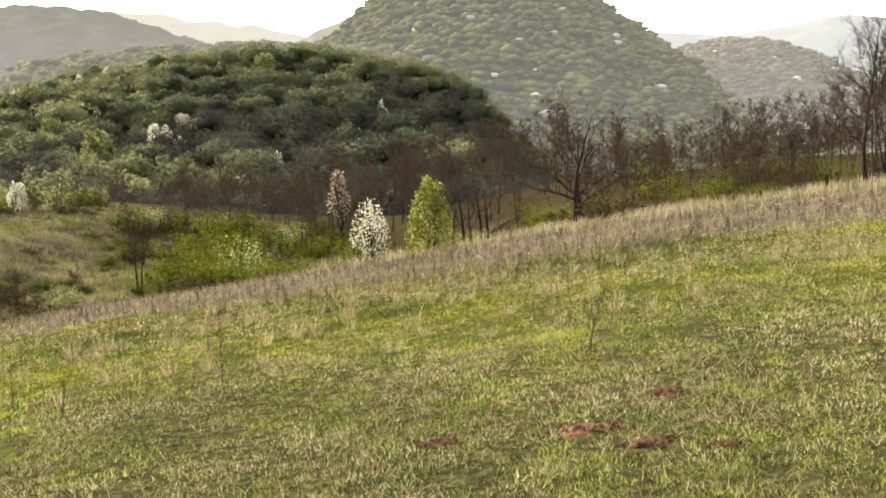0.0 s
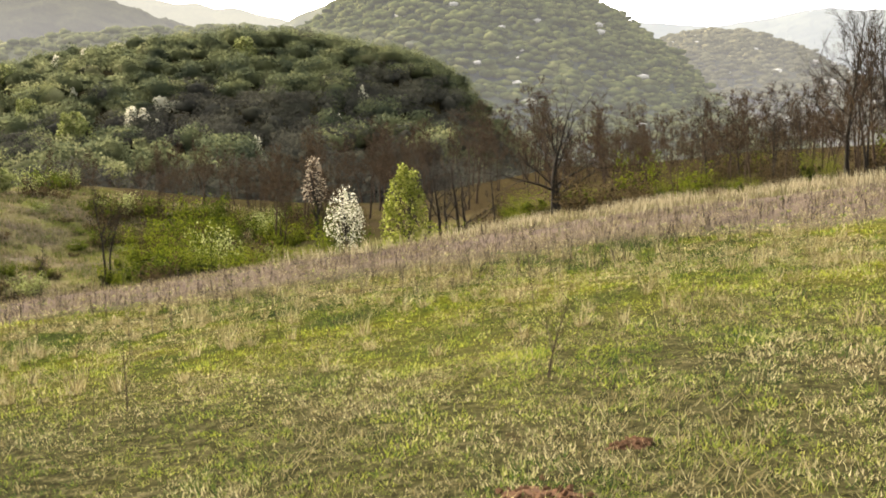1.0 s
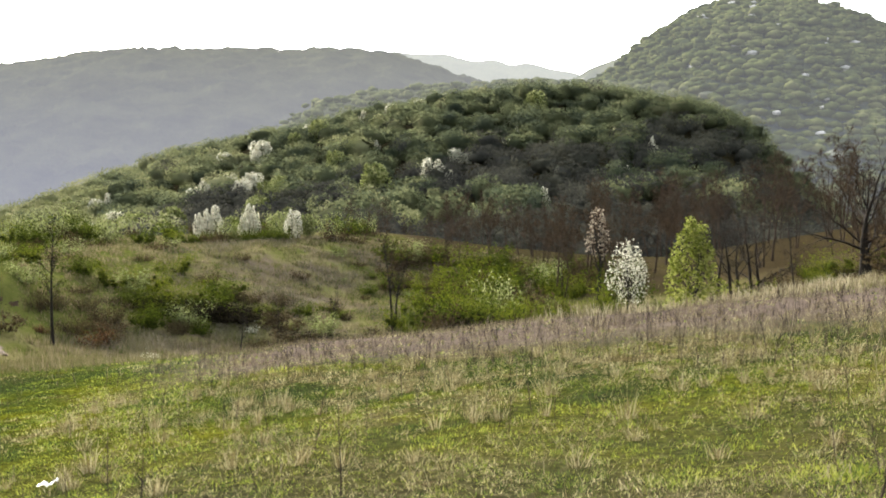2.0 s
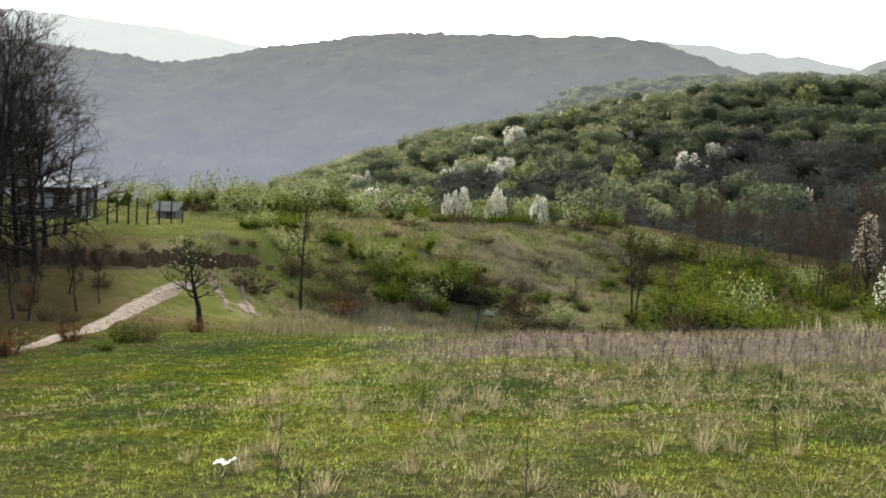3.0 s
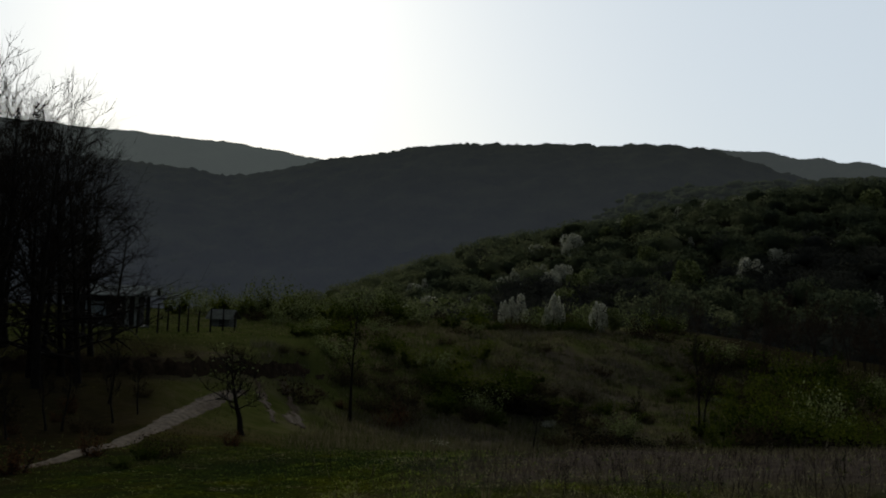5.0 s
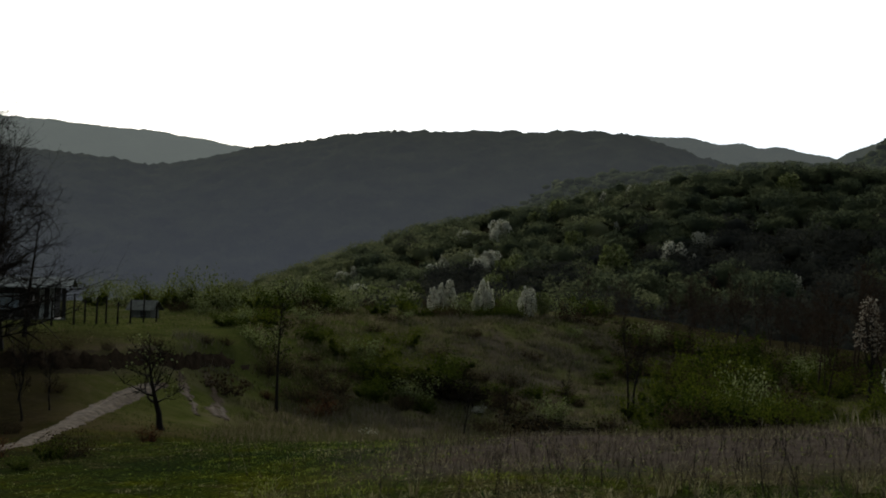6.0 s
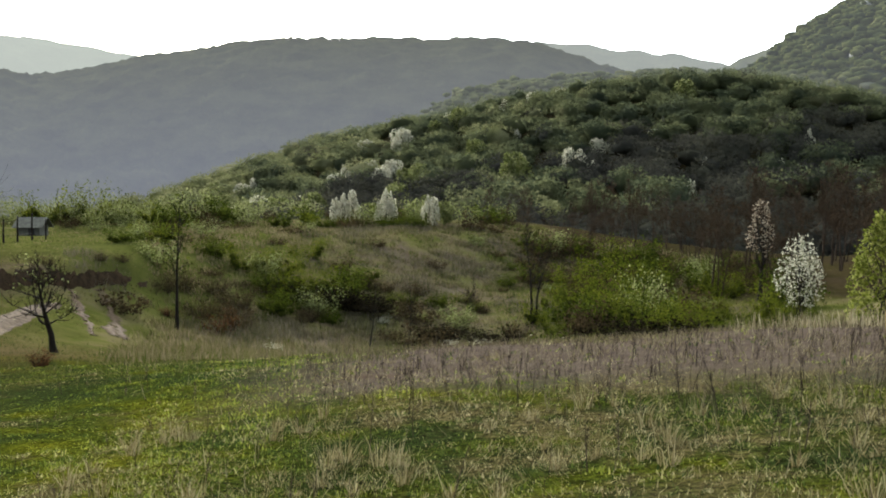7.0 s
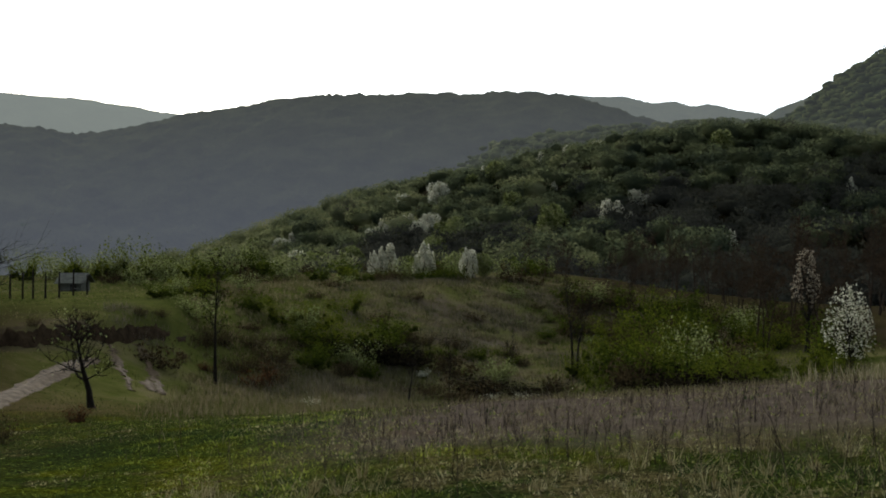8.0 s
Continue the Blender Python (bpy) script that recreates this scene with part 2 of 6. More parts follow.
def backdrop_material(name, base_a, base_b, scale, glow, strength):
    """Woods so far off that haze outshines them; emission stands in for that haze."""
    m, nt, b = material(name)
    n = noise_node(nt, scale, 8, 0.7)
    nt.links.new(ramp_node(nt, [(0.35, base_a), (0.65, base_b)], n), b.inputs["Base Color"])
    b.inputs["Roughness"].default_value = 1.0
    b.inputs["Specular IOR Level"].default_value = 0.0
    # the haze put into the emission is stronger and bluer low over the valley
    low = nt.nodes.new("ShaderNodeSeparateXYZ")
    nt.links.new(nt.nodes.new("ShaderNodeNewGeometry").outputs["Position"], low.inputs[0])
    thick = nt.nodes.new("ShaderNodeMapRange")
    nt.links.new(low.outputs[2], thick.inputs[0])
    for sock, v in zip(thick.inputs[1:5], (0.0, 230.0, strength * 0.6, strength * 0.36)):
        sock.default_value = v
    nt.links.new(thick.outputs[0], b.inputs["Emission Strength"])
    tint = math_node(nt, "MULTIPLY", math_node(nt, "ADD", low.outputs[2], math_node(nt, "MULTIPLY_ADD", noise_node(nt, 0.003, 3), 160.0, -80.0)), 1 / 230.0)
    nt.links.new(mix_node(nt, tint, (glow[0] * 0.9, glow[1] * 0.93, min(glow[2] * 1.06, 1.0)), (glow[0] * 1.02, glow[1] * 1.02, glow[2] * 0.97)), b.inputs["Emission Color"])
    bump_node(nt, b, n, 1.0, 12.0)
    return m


# ---- building helpers ----
def smooth(a, b, v):
    t = np.clip((v - a) / (b - a), 0.0, 1.0)
    return t * t * (3 - 2 * t)


def mesh_of(name, verts, faces, mat, shade=False):
    """A mesh from arrays; faces is an (n, 3) or (n, 4) array, or a list of them."""
    me = bpy.data.meshes.new(name)
    blocks = [np.asarray(q) for q in (faces if isinstance(faces, list) else [faces]) if len(q)]
    verts = np.asarray(verts, dtype=np.float32)
    me.vertices.add(len(verts))
    me.vertices.foreach_set("co", verts.ravel())
    loops = np.concatenate([q.ravel() for q in blocks])
    counts = np.concatenate([np.full(len(q), q.shape[1]) for q in blocks])
    me.loops.add(len(loops))
    me.loops.foreach_set("vertex_index", loops.astype(np.int32))
    me.polygons.add(len(counts))
    me.polygons.foreach_set("loop_start", np.concatenate([[0], np.cumsum(counts)[:-1]]).astype(np.int32))
    me.update(calc_edges=True)
    if shade:
        me.polygons.foreach_set("use_smooth", np.ones(len(counts), dtype=bool))
    me.materials.append(mat)
    return me


def part(name, me, parent, label="", m=None, kind=""):
    ob = new(name, me)
    tagged(ob, kind=kind)
    ob.parent = parent
    if m is not None:
        ob.matrix_basis = m
    return tagged(ob, label)


def thing(name, m, label, category, group="", kind=""):
    ob = new(name)
    ob.matrix_basis = m
    ob.empty_display_size = 0.3
    return tagged(ob, label, category, group, kind)


# ---- the lie of the land ----
def slope_of(az):
    return -0.11 * np.sin(np.radians(az)) - 0.046 * np.cos(np.radians(az))


G_AZ = [-40, -14, -6, -3.9, -2.9, -0.3, 2.7, 6, 8.6, 11, 13.5, 15.9, 18.5, 21, 23.5, 26.2, 29.2, 31, 33.5, 37, 41, 46, 70]
G_EL = [-5, -4, -2.6, -0.4, 1.6, 3.7, 4.3, 4.9, 5.1, 5.0, 4.8, 4.5, 4.2, 3.75, 3.1, 2.6, 1.85, 1.3, 0.5, -0.7, -2.2, -3.6, -4]


def bank_line(az):
    """Distance of the cut bank along each bearing."""
    return 52 + 1.6 * np.maximum(45 - az, 0) + 0.25 * np.sin(az * 2.1)


def land(x, y):
    """Height of the ground at x, y (arrays)."""
    x, y = np.asarray(x, dtype=float), np.asarray(y, dtype=float)
    r, az = np.hypot(x, y), np.degrees(np.arctan2(-x, y))
    rr = np.where(r < 34, r, 34 + 0.5 * (np.minimum(r, 86) - 34))
    z = slope_of(az) * rr
    drop = np.interp(az, [-60, -20, -8, -3, 2, 22, 38, 45], [1.0, 1.1, 1.5, 2.8, 4.5, 4.5, 1.9, 0.3])
    z = z - drop * smooth(23, 58, r)
    # the flat shelf beyond the dip, with its cut bank
    s0 = np.interp(az, [14, 19, 26, 36, 45, 60], [76, 70, 58, 48, 38, 30])
    s1 = np.interp(az, [14, 19, 26, 36, 45, 60], [126, 122, 104, 80, 50, 46])
    shelf = smooth(s0, s1, r) * smooth(1, 23, az) * smooth(-150, -110, -az)
    z = z + (-3.7 - z) * shelf
    z = z + 0.8 * smooth(-0.7, 0.5, r - bank_line(az)) * smooth(37.4, 38.8, az) * smooth(-56, -52, -az) * smooth(-95, -72, -r)
    floor_z = -15 - 30 * smooth(200, 520, r)
    z = z + (floor_z - z) * smooth(128, 190, r)
    # low swells
    z = z + 0.05 * np.sin(x * 0.9 + 0.4 * y) * np.sin(0.7 * y - 0.3 * x) * smooth(4, 12, r) + 0.22 * np.sin(0.23 * x + 1) * np.sin(0.19 * y) * smooth(36, 60, r)
    # the near wooded hill
    crest = sum(np.interp(az + d, G_AZ, G_EL) for d in (-2, -1, 0, 1, 2)) / 5
    zr = 1.5 + 430 * np.tan(np.radians(crest))
    u = np.clip((r - 165) / 265, 0, 1)
    up = np.sin(u ** 1.9 * np.pi / 2) * (1 - smooth(450, 720, r))
    swell = 1.7 * np.sin(0.055 * x + 0.02 * y + 1.0) * np.sin(0.07 * y - 0.03 * x) + 0.9 * np.sin(0.13 * x + 0.6) * np.sin(0.15 * y + 0.05 * x)
    return z + (np.maximum(zr - floor_z, 0) + swell) * up * smooth(160, 200, r)


def land_at(x, y):
    return float(land(np.array([x]), np.array([y]))[0])


def polar(az, r):
    """Plan position by bearing (degrees to the left of +y) and distance."""
    return -r * math.sin(radians(az)), r * math.cos(radians(az))


MAT_GROUND = ground_material()


def build_ground():
    az = np.concatenate([np.arange(-36, 33, 0.75), np.arange(33, 60, 0.4), np.arange(60, 72, 0.75), np.arange(72, 324, 6.0)])
    r = np.concatenate([[0.0], np.geomspace(0.8, 140, 230), np.geomspace(144, 4700, 120)])
    A, Rr = np.meshgrid(az, r)
    X, Y = -Rr * np.sin(np.radians(A)), Rr * np.cos(np.radians(A))
    Z = land(X, Y)
    n, k = len(r), len(az)
    i, j = np.meshgrid(np.arange(n - 1), np.arange(k), indexing="ij")
    jn = (j + 1) % k
    quads = np.stack([i * k + j, i * k + jn, (i + 1) * k + jn, (i + 1) * k + j], -1).reshape(-1, 4)[:, ::-1]
    me = mesh_of("ground", np.stack([X, Y, Z], -1).reshape(-1, 3), quads, MAT_GROUND, True)
    return tagged(new("ground", me), "rough hillside meadow of green turf and dry grass", "ground", kind="structure")


build_ground()


def fbm(x, y, scale, octaves=4, seed=0):
    """Cheap layered value waves for canopies."""
    rng = np.random.default_rng(seed)
    out = np.zeros_like(x)
    amp, tot = 1.0, 0.0
    for _ in range(octaves):
        for _ in range(4):
            th, ph = rng.uniform(0, 6.28, 2)
            out += amp * np.sin((x * np.cos(th) + y * np.sin(th)) / scale * rng.uniform(4, 8) + ph)
        tot += amp * 2.0
        amp, scale = amp * 0.55, scale * 0.5
    return out / tot


def backdrop_hill(name, az, el, r_foot, r_ridge, mat, label, lump, size, step=0.12, seed=1, crowns=0, crown_mat=None, crown=5.0):
    """A far hill: its crest follows the bearing and height angle, its flank falls to the valley."""
    a = np.arange(az[0], az[-1] + step, step)
    zr = 1.5 + r_ridge * np.tan(np.radians(np.interp(a, az, el)))
    zr = np.convolve(np.pad(zr, 6, mode="edge"), np.ones(13) / 13, mode="valid")
    u = np.concatenate([np.linspace(0, 1, 60), [1.05, 1.15]])
    A, U = np.meshgrid(a, u)
    Rr = r_foot + (r_ridge - r_foot) * U
    X, Y = -Rr * np.sin(np.radians(A)), Rr * np.cos(np.radians(A))
    rise = np.where(U <= 1, np.sin(np.clip(U, 0, 1) * np.pi / 2) ** 1.2, 1 - (U - 1) * 2)
    Z = -40 + (zr[None, :] + 40) * rise
    Z = Z + lump * fbm(X, Y, size, 4, seed) + lump * 0.4 * (np.random.default_rng(seed).random(Z.shape) - 0.5)
    k = len(a)
    i, j = np.meshgrid(np.arange(len(u) - 1), np.arange(k - 1), indexing="ij")
    quads = np.stack([i * k + j + 1, i * k + j, (i + 1) * k + j, (i + 1) * k + j + 1], -1).reshape(-1, 4)
    ob = new(name, mesh_of(name, np.stack([X, Y, Z], -1).reshape(-1, 3), quads, mat))
    if crowns:
        rng = np.random.default_rng(seed + 50)
        ci, cj = (rng.random(crowns) ** 0.8 * 57).astype(int), rng.integers(0, k, crowns)
        c = np.stack([X[ci, cj], Y[ci, cj], Z[ci, cj] + 0.5], -1) + rng.normal(0, 4.5, (crowns, 3)) * (1, 1, 0.12)
        bm = bmesh.new()
        bmesh.ops.create_icosphere(bm, subdivisions=1, radius=1.0)
        iv, jf = np.array([q.co[:] for q in bm.verts]), np.array([[q.index for q in g.verts] for g in bm.faces])
        bm.free()
        size3 = np.exp(rng.normal(-0.35, 0.4, (crowns, 1, 1))).clip(0.25, 1.05) * np.array((crown, crown, crown * 0.5)) * rng.uniform(0.75, 1.2, (crowns, len(iv), 1))
        v = (c[:, None] + iv[None] * size3).reshape(-1, 3)
        f = (np.arange(crowns)[:, None, None] * len(iv) + jf[None]).reshape(-1, 3)
        tagged(new("far_woodland", mesh_of("far_woodland", v, f, crown_mat, True)), "woodland covering the " + label.split(" ", 1)[1], "woodland", kind="stuff")
    return tagged(ob, label, "hill", kind="structure")




# ---- plants: generators ----
def tube(verts, faces, pts, radii, sides):
    """Adds a tapered tube along pts to the lists; ends in a point where the last radius is 0."""
    base = len(verts)
    n = len(pts)
    for i in range(n):
        d = pts[min(i + 1, n - 1)] - pts[max(i - 1, 0)]
        d = d / (np.linalg.norm(d) + 1e-9)
        a = np.cross(d, (0.31, 0.83, 0.46))
        a = a / (np.linalg.norm(a) + 1e-9)
        b = np.cross(d, a)
        for k in range(sides):
            t = 2 * math.pi * k / sides
            verts.append(pts[i] + radii[i] * (math.cos(t) * a + math.sin(t) * b))
    for i in range(n - 1):
        for k in range(sides):
            k2 = (k + 1) % sides
            faces.append((base + i * sides + k, base + i * sides + k2, base + (i + 1) * sides + k2, base + (i + 1) * sides + k))


def branch_line(rng, start, way, length, n, wander, lift):
    pts, p, d = [start], np.array(start), way / np.linalg.norm(way)
    for _ in range(n - 1):
        d = d + rng.normal(0, wander, 3) + np.array((0, 0, lift))
        d = d / np.linalg.norm(d)
        p = p + d * length / (n - 1)
        pts.append(p)
    return pts


def tree_skeleton(rng, height, girth, stems=1, limbs=12, first=0.3, angle=50, limb_len=0.4, subs=6, twigs=5, lean=0.05, sprays=3, twig_w=0.012, lift=0.08, crook=0.06):
    """Trunk and limbs, thinner branches with twigs, and the twig tips of a leafless tree."""
    tv, tf, bv, bf, tips = [], [], [], [], []
    wv, wf = [], []
    for s in range(stems):
        th0 = rng.uniform(0, 6.28)
        off = np.array((math.cos(th0), math.sin(th0), 0)) * (0.0 if stems == 1 else girth * 1.3)
        way = np.array((math.cos(th0) * lean * (1 if stems == 1 else 2), math.sin(th0) * lean * (1 if stems == 1 else 2), 1.0))
        h = height * (1.0 if s == 0 else rng.uniform(0.7, 0.95))
        trunk = branch_line(rng, off + np.array((0, 0, -0.15)), way, h, 9, crook, 0.03)
        rad = [girth * (1.35 if i == 0 else 1.0) * (1 - 0.93 * i / 8) / (1 if stems == 1 else 1.4) for i in range(9)]
        tube(tv, tf, trunk, rad, 7)
        for q in range(limbs):
            u = first + (0.97 - first) * (q + rng.uniform(0, 0.9)) / limbs
            i = min(int(u * 8), 7)
            p = trunk[i] + (trunk[i + 1] - trunk[i]) * (u * 8 - i)
            th = q * 2.4 + rng.uniform(-0.5, 0.5)
            ang = radians(angle * rng.uniform(0.75, 1.2)) * (1.15 - 0.5 * u)
            d = np.array((math.cos(th) * math.sin(ang), math.sin(th) * math.sin(ang), math.cos(ang)))
            ll = h * limb_len * (1.15 - 0.75 * u) * rng.uniform(0.75, 1.2)
            limb = branch_line(rng, p, d, ll, 5, 0.14, lift)
            lr = max(0.48 * rad[i], 0.014)
            tube(tv if lr > girth * 0.28 else bv, tf if lr > girth * 0.28 else bf, limb, [lr, lr * 0.8, lr * 0.6, lr * 0.4, lr * 0.15], 4)
            for w in range(subs):
                v = rng.uniform(0.25, 1.0)
                k = min(int(v * 4), 3)
                sp = limb[k] + (limb[k + 1] - limb[k]) * (v * 4 - k)
                sd = (limb[k + 1] - limb[k]) / np.linalg.norm(limb[k + 1] - limb[k]) + rng.normal(0, 0.55, 3)
                sl = ll * rng.uniform(0.3, 0.55)
                sub = branch_line(rng, sp, sd, sl, 4, 0.16, lift * 0.8)
                tube(bv, bf, sub, [max(lr * 0.5, 0.012), max(lr * 0.36, 0.01), max(lr * 0.2, 0.008), 0.004], 3)
                for x in range(twigs):
                    g = rng.uniform(0.15, 1.0)
                    k2 = min(int(g * 3), 2)
                    a0 = sub[k2] + (sub[k2 + 1] - sub[k2]) * (g * 3 - k2)
                    d2 = (sub[k2 + 1] - sub[k2]) / np.linalg.norm(sub[k2 + 1] - sub[k2]) + rng.normal(0, 0.6, 3) + np.array((0, 0, 0.2))
                    e = a0 + d2 / np.linalg.norm(d2) * sl * rng.uniform(0.3, 0.6)
                    tips.append(e)
                    for _ in range(sprays):
                        c = a0 + (e - a0) * rng.uniform(0.2, 1.0)
                        f = c + (e - a0) * rng.uniform(0.5, 1.1) + (rng.normal(0, 0.13, 3) + np.array((0, 0, 0.06))) * sl
                        o = np.cross(f - c, rng.normal(0, 1, 3))
                        o = o / (np.linalg.norm(o) + 1e-9) * twig_w * 0.5
                        wf.append((len(wv), len(wv) + 1, len(wv) + 2))
                        wv.extend((c - o, c + o, f))
                    o = np.cross(e - a0, rng.normal(0, 1, 3))
                    o = o / (np.linalg.norm(o) + 1e-9) * twig_w * 0.7
                    wf.append((len(wv), len(wv) + 1, len(wv) + 2))
                    wv.extend((a0 - o, a0 + o, e))
    return (tv, tf), (bv, bf), (wv, wf), np.array(tips)


def leaf_quads(rng, centres, size, flat=0.0, stretch=1.5):
    """A small bent leaf shape at each centre."""
    n = len(centres)
    a = rng.normal(0, 1, (n, 3))
    a /= np.linalg.norm(a, axis=1, keepdims=True)
    b = np.cross(a, rng.normal(0, 1, (n, 3)))
    b[:, 2] *= 1 - flat
    b /= np.linalg.norm(b, axis=1, keepdims=True) + 1e-9
    nrm = np.cross(a, b)
    s = size * rng.uniform(0.6, 1.4, (n, 1))
    v = np.stack([centres - a * s * stretch / 2, centres + b * s / 2 + nrm * s * 0.2, centres + a * s * stretch / 2, centres - b * s / 2 + nrm * s * 0.2], 1).reshape(-1, 3)
    i = np.arange(n)[:, None] * 4
    return v, np.concatenate([i + np.array([[0, 1, 2]]), i + np.array([[0, 2, 3]])])


def crown_points(rng, n, centres, radii):
    """Points through lobes, denser towards their skins."""
    k = rng.integers(0, len(centres), n)
    d = rng.normal(0, 1, (n, 3))
    d /= np.linalg.norm(d, axis=1, keepdims=True)
    return centres[k] + d * radii[k] * rng.uniform(0.45, 1.08, (n, 1)) ** 0.6


BARK = bark_material("bark_grey_brown", (0.014, 0.012, 0.01), (0.05, 0.04, 0.032))
BARK_WARM = bark_material("bark_red_brown", (0.03, 0.02, 0.014), (0.09, 0.06, 0.042))
TWIG = leaf_material("twigs", [(0.2, (0.022, 0.018, 0.015)), (0.8, (0.07, 0.052, 0.04))], 0.1, 0.85)
TWIG_WARM = leaf_material("brown_twigs", [(0.2, (0.04, 0.028, 0.02)), (0.8, (0.125, 0.085, 0.06))], 0.1, 0.85)
LEAF_SPRING = leaf_material("young_leaves", [(0.1, (0.07, 0.09, 0.012)), (0.5, (0.125, 0.15, 0.018)), (0.9, (0.2, 0.22, 0.03))], 0.45)
LEAF_LIME = leaf_material("lime_leaves", [(0.1, (0.12, 0.15, 0.02)), (0.5, (0.23, 0.26, 0.045)), (0.9, (0.4, 0.42, 0.14))], 0.5)
LEAF_DEEP = leaf_material("deep_leaves", [(0.1, (0.035, 0.05, 0.009)), (0.5, (0.075, 0.1, 0.016)), (0.9, (0.13, 0.155, 0.024))], 0.4)
# dark tint for the lumps that fill a bush and imitate its inner shade
SHADE_CORE = leaf_material("inner_leaves", [(0.1, (0.045, 0.055, 0.012)), (0.9, (0.075, 0.09, 0.018))], 0.35)
LEAF_PALE = leaf_material("pale_leaves", [(0.1, (0.12, 0.14, 0.04)), (0.5, (0.24, 0.27, 0.1)), (0.9, (0.38, 0.4, 0.2))], 0.45)
PINKISH = leaf_material("pinkish_blossom", [(0.1, (0.2, 0.14, 0.1)), (0.5, (0.45, 0.36, 0.29)), (0.9, (0.66, 0.57, 0.48))], 0.4)
BLOSSOM = leaf_material("white_blossom", [(0.05, (0.4, 0.4, 0.3)), (0.3, (0.64, 0.62, 0.52)), (0.9, (1.0, 0.96, 0.86))], 0.4)
# near-black tint of the bushes added in place of shadow
LEAF_SHADE = leaf_material("bush_foot_shade", [(0.1, (0.012, 0.01, 0.007)), (0.9, (0.045, 0.036, 0.022))], 0.05)
LEAF_RUST = leaf_material("rusty_leaves", [(0.1, (0.05, 0.022, 0.012)), (0.5, (0.12, 0.055, 0.028)), (0.9, (0.2, 0.1, 0.05))], 0.3)
LEAF_BROWN = leaf_material("brown_buds", [(0.1, (0.04, 0.03, 0.018)), (0.9, (0.125, 0.09, 0.05))], 0.25)


def bare_tree(seed, label, bark=BARK, buds=None, bud_n=0, bud_size=0.1, name="bare_tree", **shape):
    """A leafless tree: trunk with limbs, branches, and fine twigs; buds if any."""
    rng = np.random.default_rng(seed)
    t, b, w, tips = tree_skeleton(rng, **shape)
    root = thing(name, Matrix(), label, "tree")
    part("trunk", mesh_of("trunk", t[0], np.array(t[1]), bark, True), root)
    part("branchwork", mesh_of("branchwork", b[0], np.array(b[1]), bark), root, kind="stuff")
    part("twig_spray", mesh_of("twig_spray", w[0], np.array(w[1]), TWIG_WARM if bark is BARK_WARM else TWIG), root, kind="stuff")
    if buds:
        c = tips[rng.integers(0, len(tips), bud_n)] + rng.normal(0, bud_size * 1.6, (bud_n, 3))
        v, f = leaf_quads(rng, c, bud_size)
        part("leaves", mesh_of("leaves", v, f, buds), root, "sparse young leaves", kind="stuff")
    return root


def crown_tree(seed, name, label, mat, height, width, n, leaf, taper=1.0, stem=0.25, bark=BARK, spiky=0.0, part_name="crown", part_label="", lobes=26, gap=0.0):
    """A tree in leaf or flower: trunk, limbs and a crown of single leaves in uneven lobes."""
    rng = np.random.default_rng(seed)
    root = thing(name, Matrix(), label, "tree")
    tv, tf, bv, bf = [], [], [], []
    trunk = branch_line(rng, np.array((0, 0, -0.15)), np.array((0.04, 0.02, 1.0)), height * 0.9, 7, 0.04, 0.05)
    girth = 0.02 * height + 0.01
    tube(tv, tf, trunk, [girth * (1.3 if i == 0 else 1) * (1 - 0.9 * i / 6) for i in range(7)], 7)
    cs, rs = [], []
    for k in range(lobes):
        u = (k + rng.uniform(0, 1)) / lobes
        z = height * (stem + (1 - stem) * u)
        prof = (1 - u) ** 0.75 * taper + (1 - taper) * math.sqrt(max(0.0, 1 - (2 * u - 1) ** 2))
        prof *= min(1.0, 0.45 + u * 4)
        th = k * 2.4 + rng.uniform(-0.6, 0.6)
        rad = width / 2 * prof * rng.uniform(0.45, 0.95)
        c = np.array((math.cos(th) * rad, math.sin(th) * rad, z * 0.96 + rng.normal(0, 0.02) * height))
        lr = width * (0.10 + 0.10 * prof) * rng.uniform(0.6, 1.25)
        cs.append(c)
        rs.append((lr * (1 - 0.35 * spiky), lr * (1 - 0.35 * spiky), lr * (1 + 1.1 * spiky)))
        i = min(int(max(z / height * 0.8 - 0.08, 0.05) * 6), 5)
        tube(bv, bf, [trunk[i], trunk[i] * 0.45 + c * 0.55 - np.array((0, 0, 0.03 * height)), c], [girth * 0.35, girth * 0.22, 0.004], 3)
    pts = crown_points(rng, n, np.array(cs), np.array(rs))
    v, f = leaf_quads(rng, pts, leaf)
    part("trunk", mesh_of("trunk", tv, np.array(tf), bark, True), root)
    part("branchwork", mesh_of("branchwork", bv, np.array(bf), bark), root, kind="stuff")
    part(part_name, mesh_of(part_name, v, f, mat), root, part_label, kind="stuff")
    return root


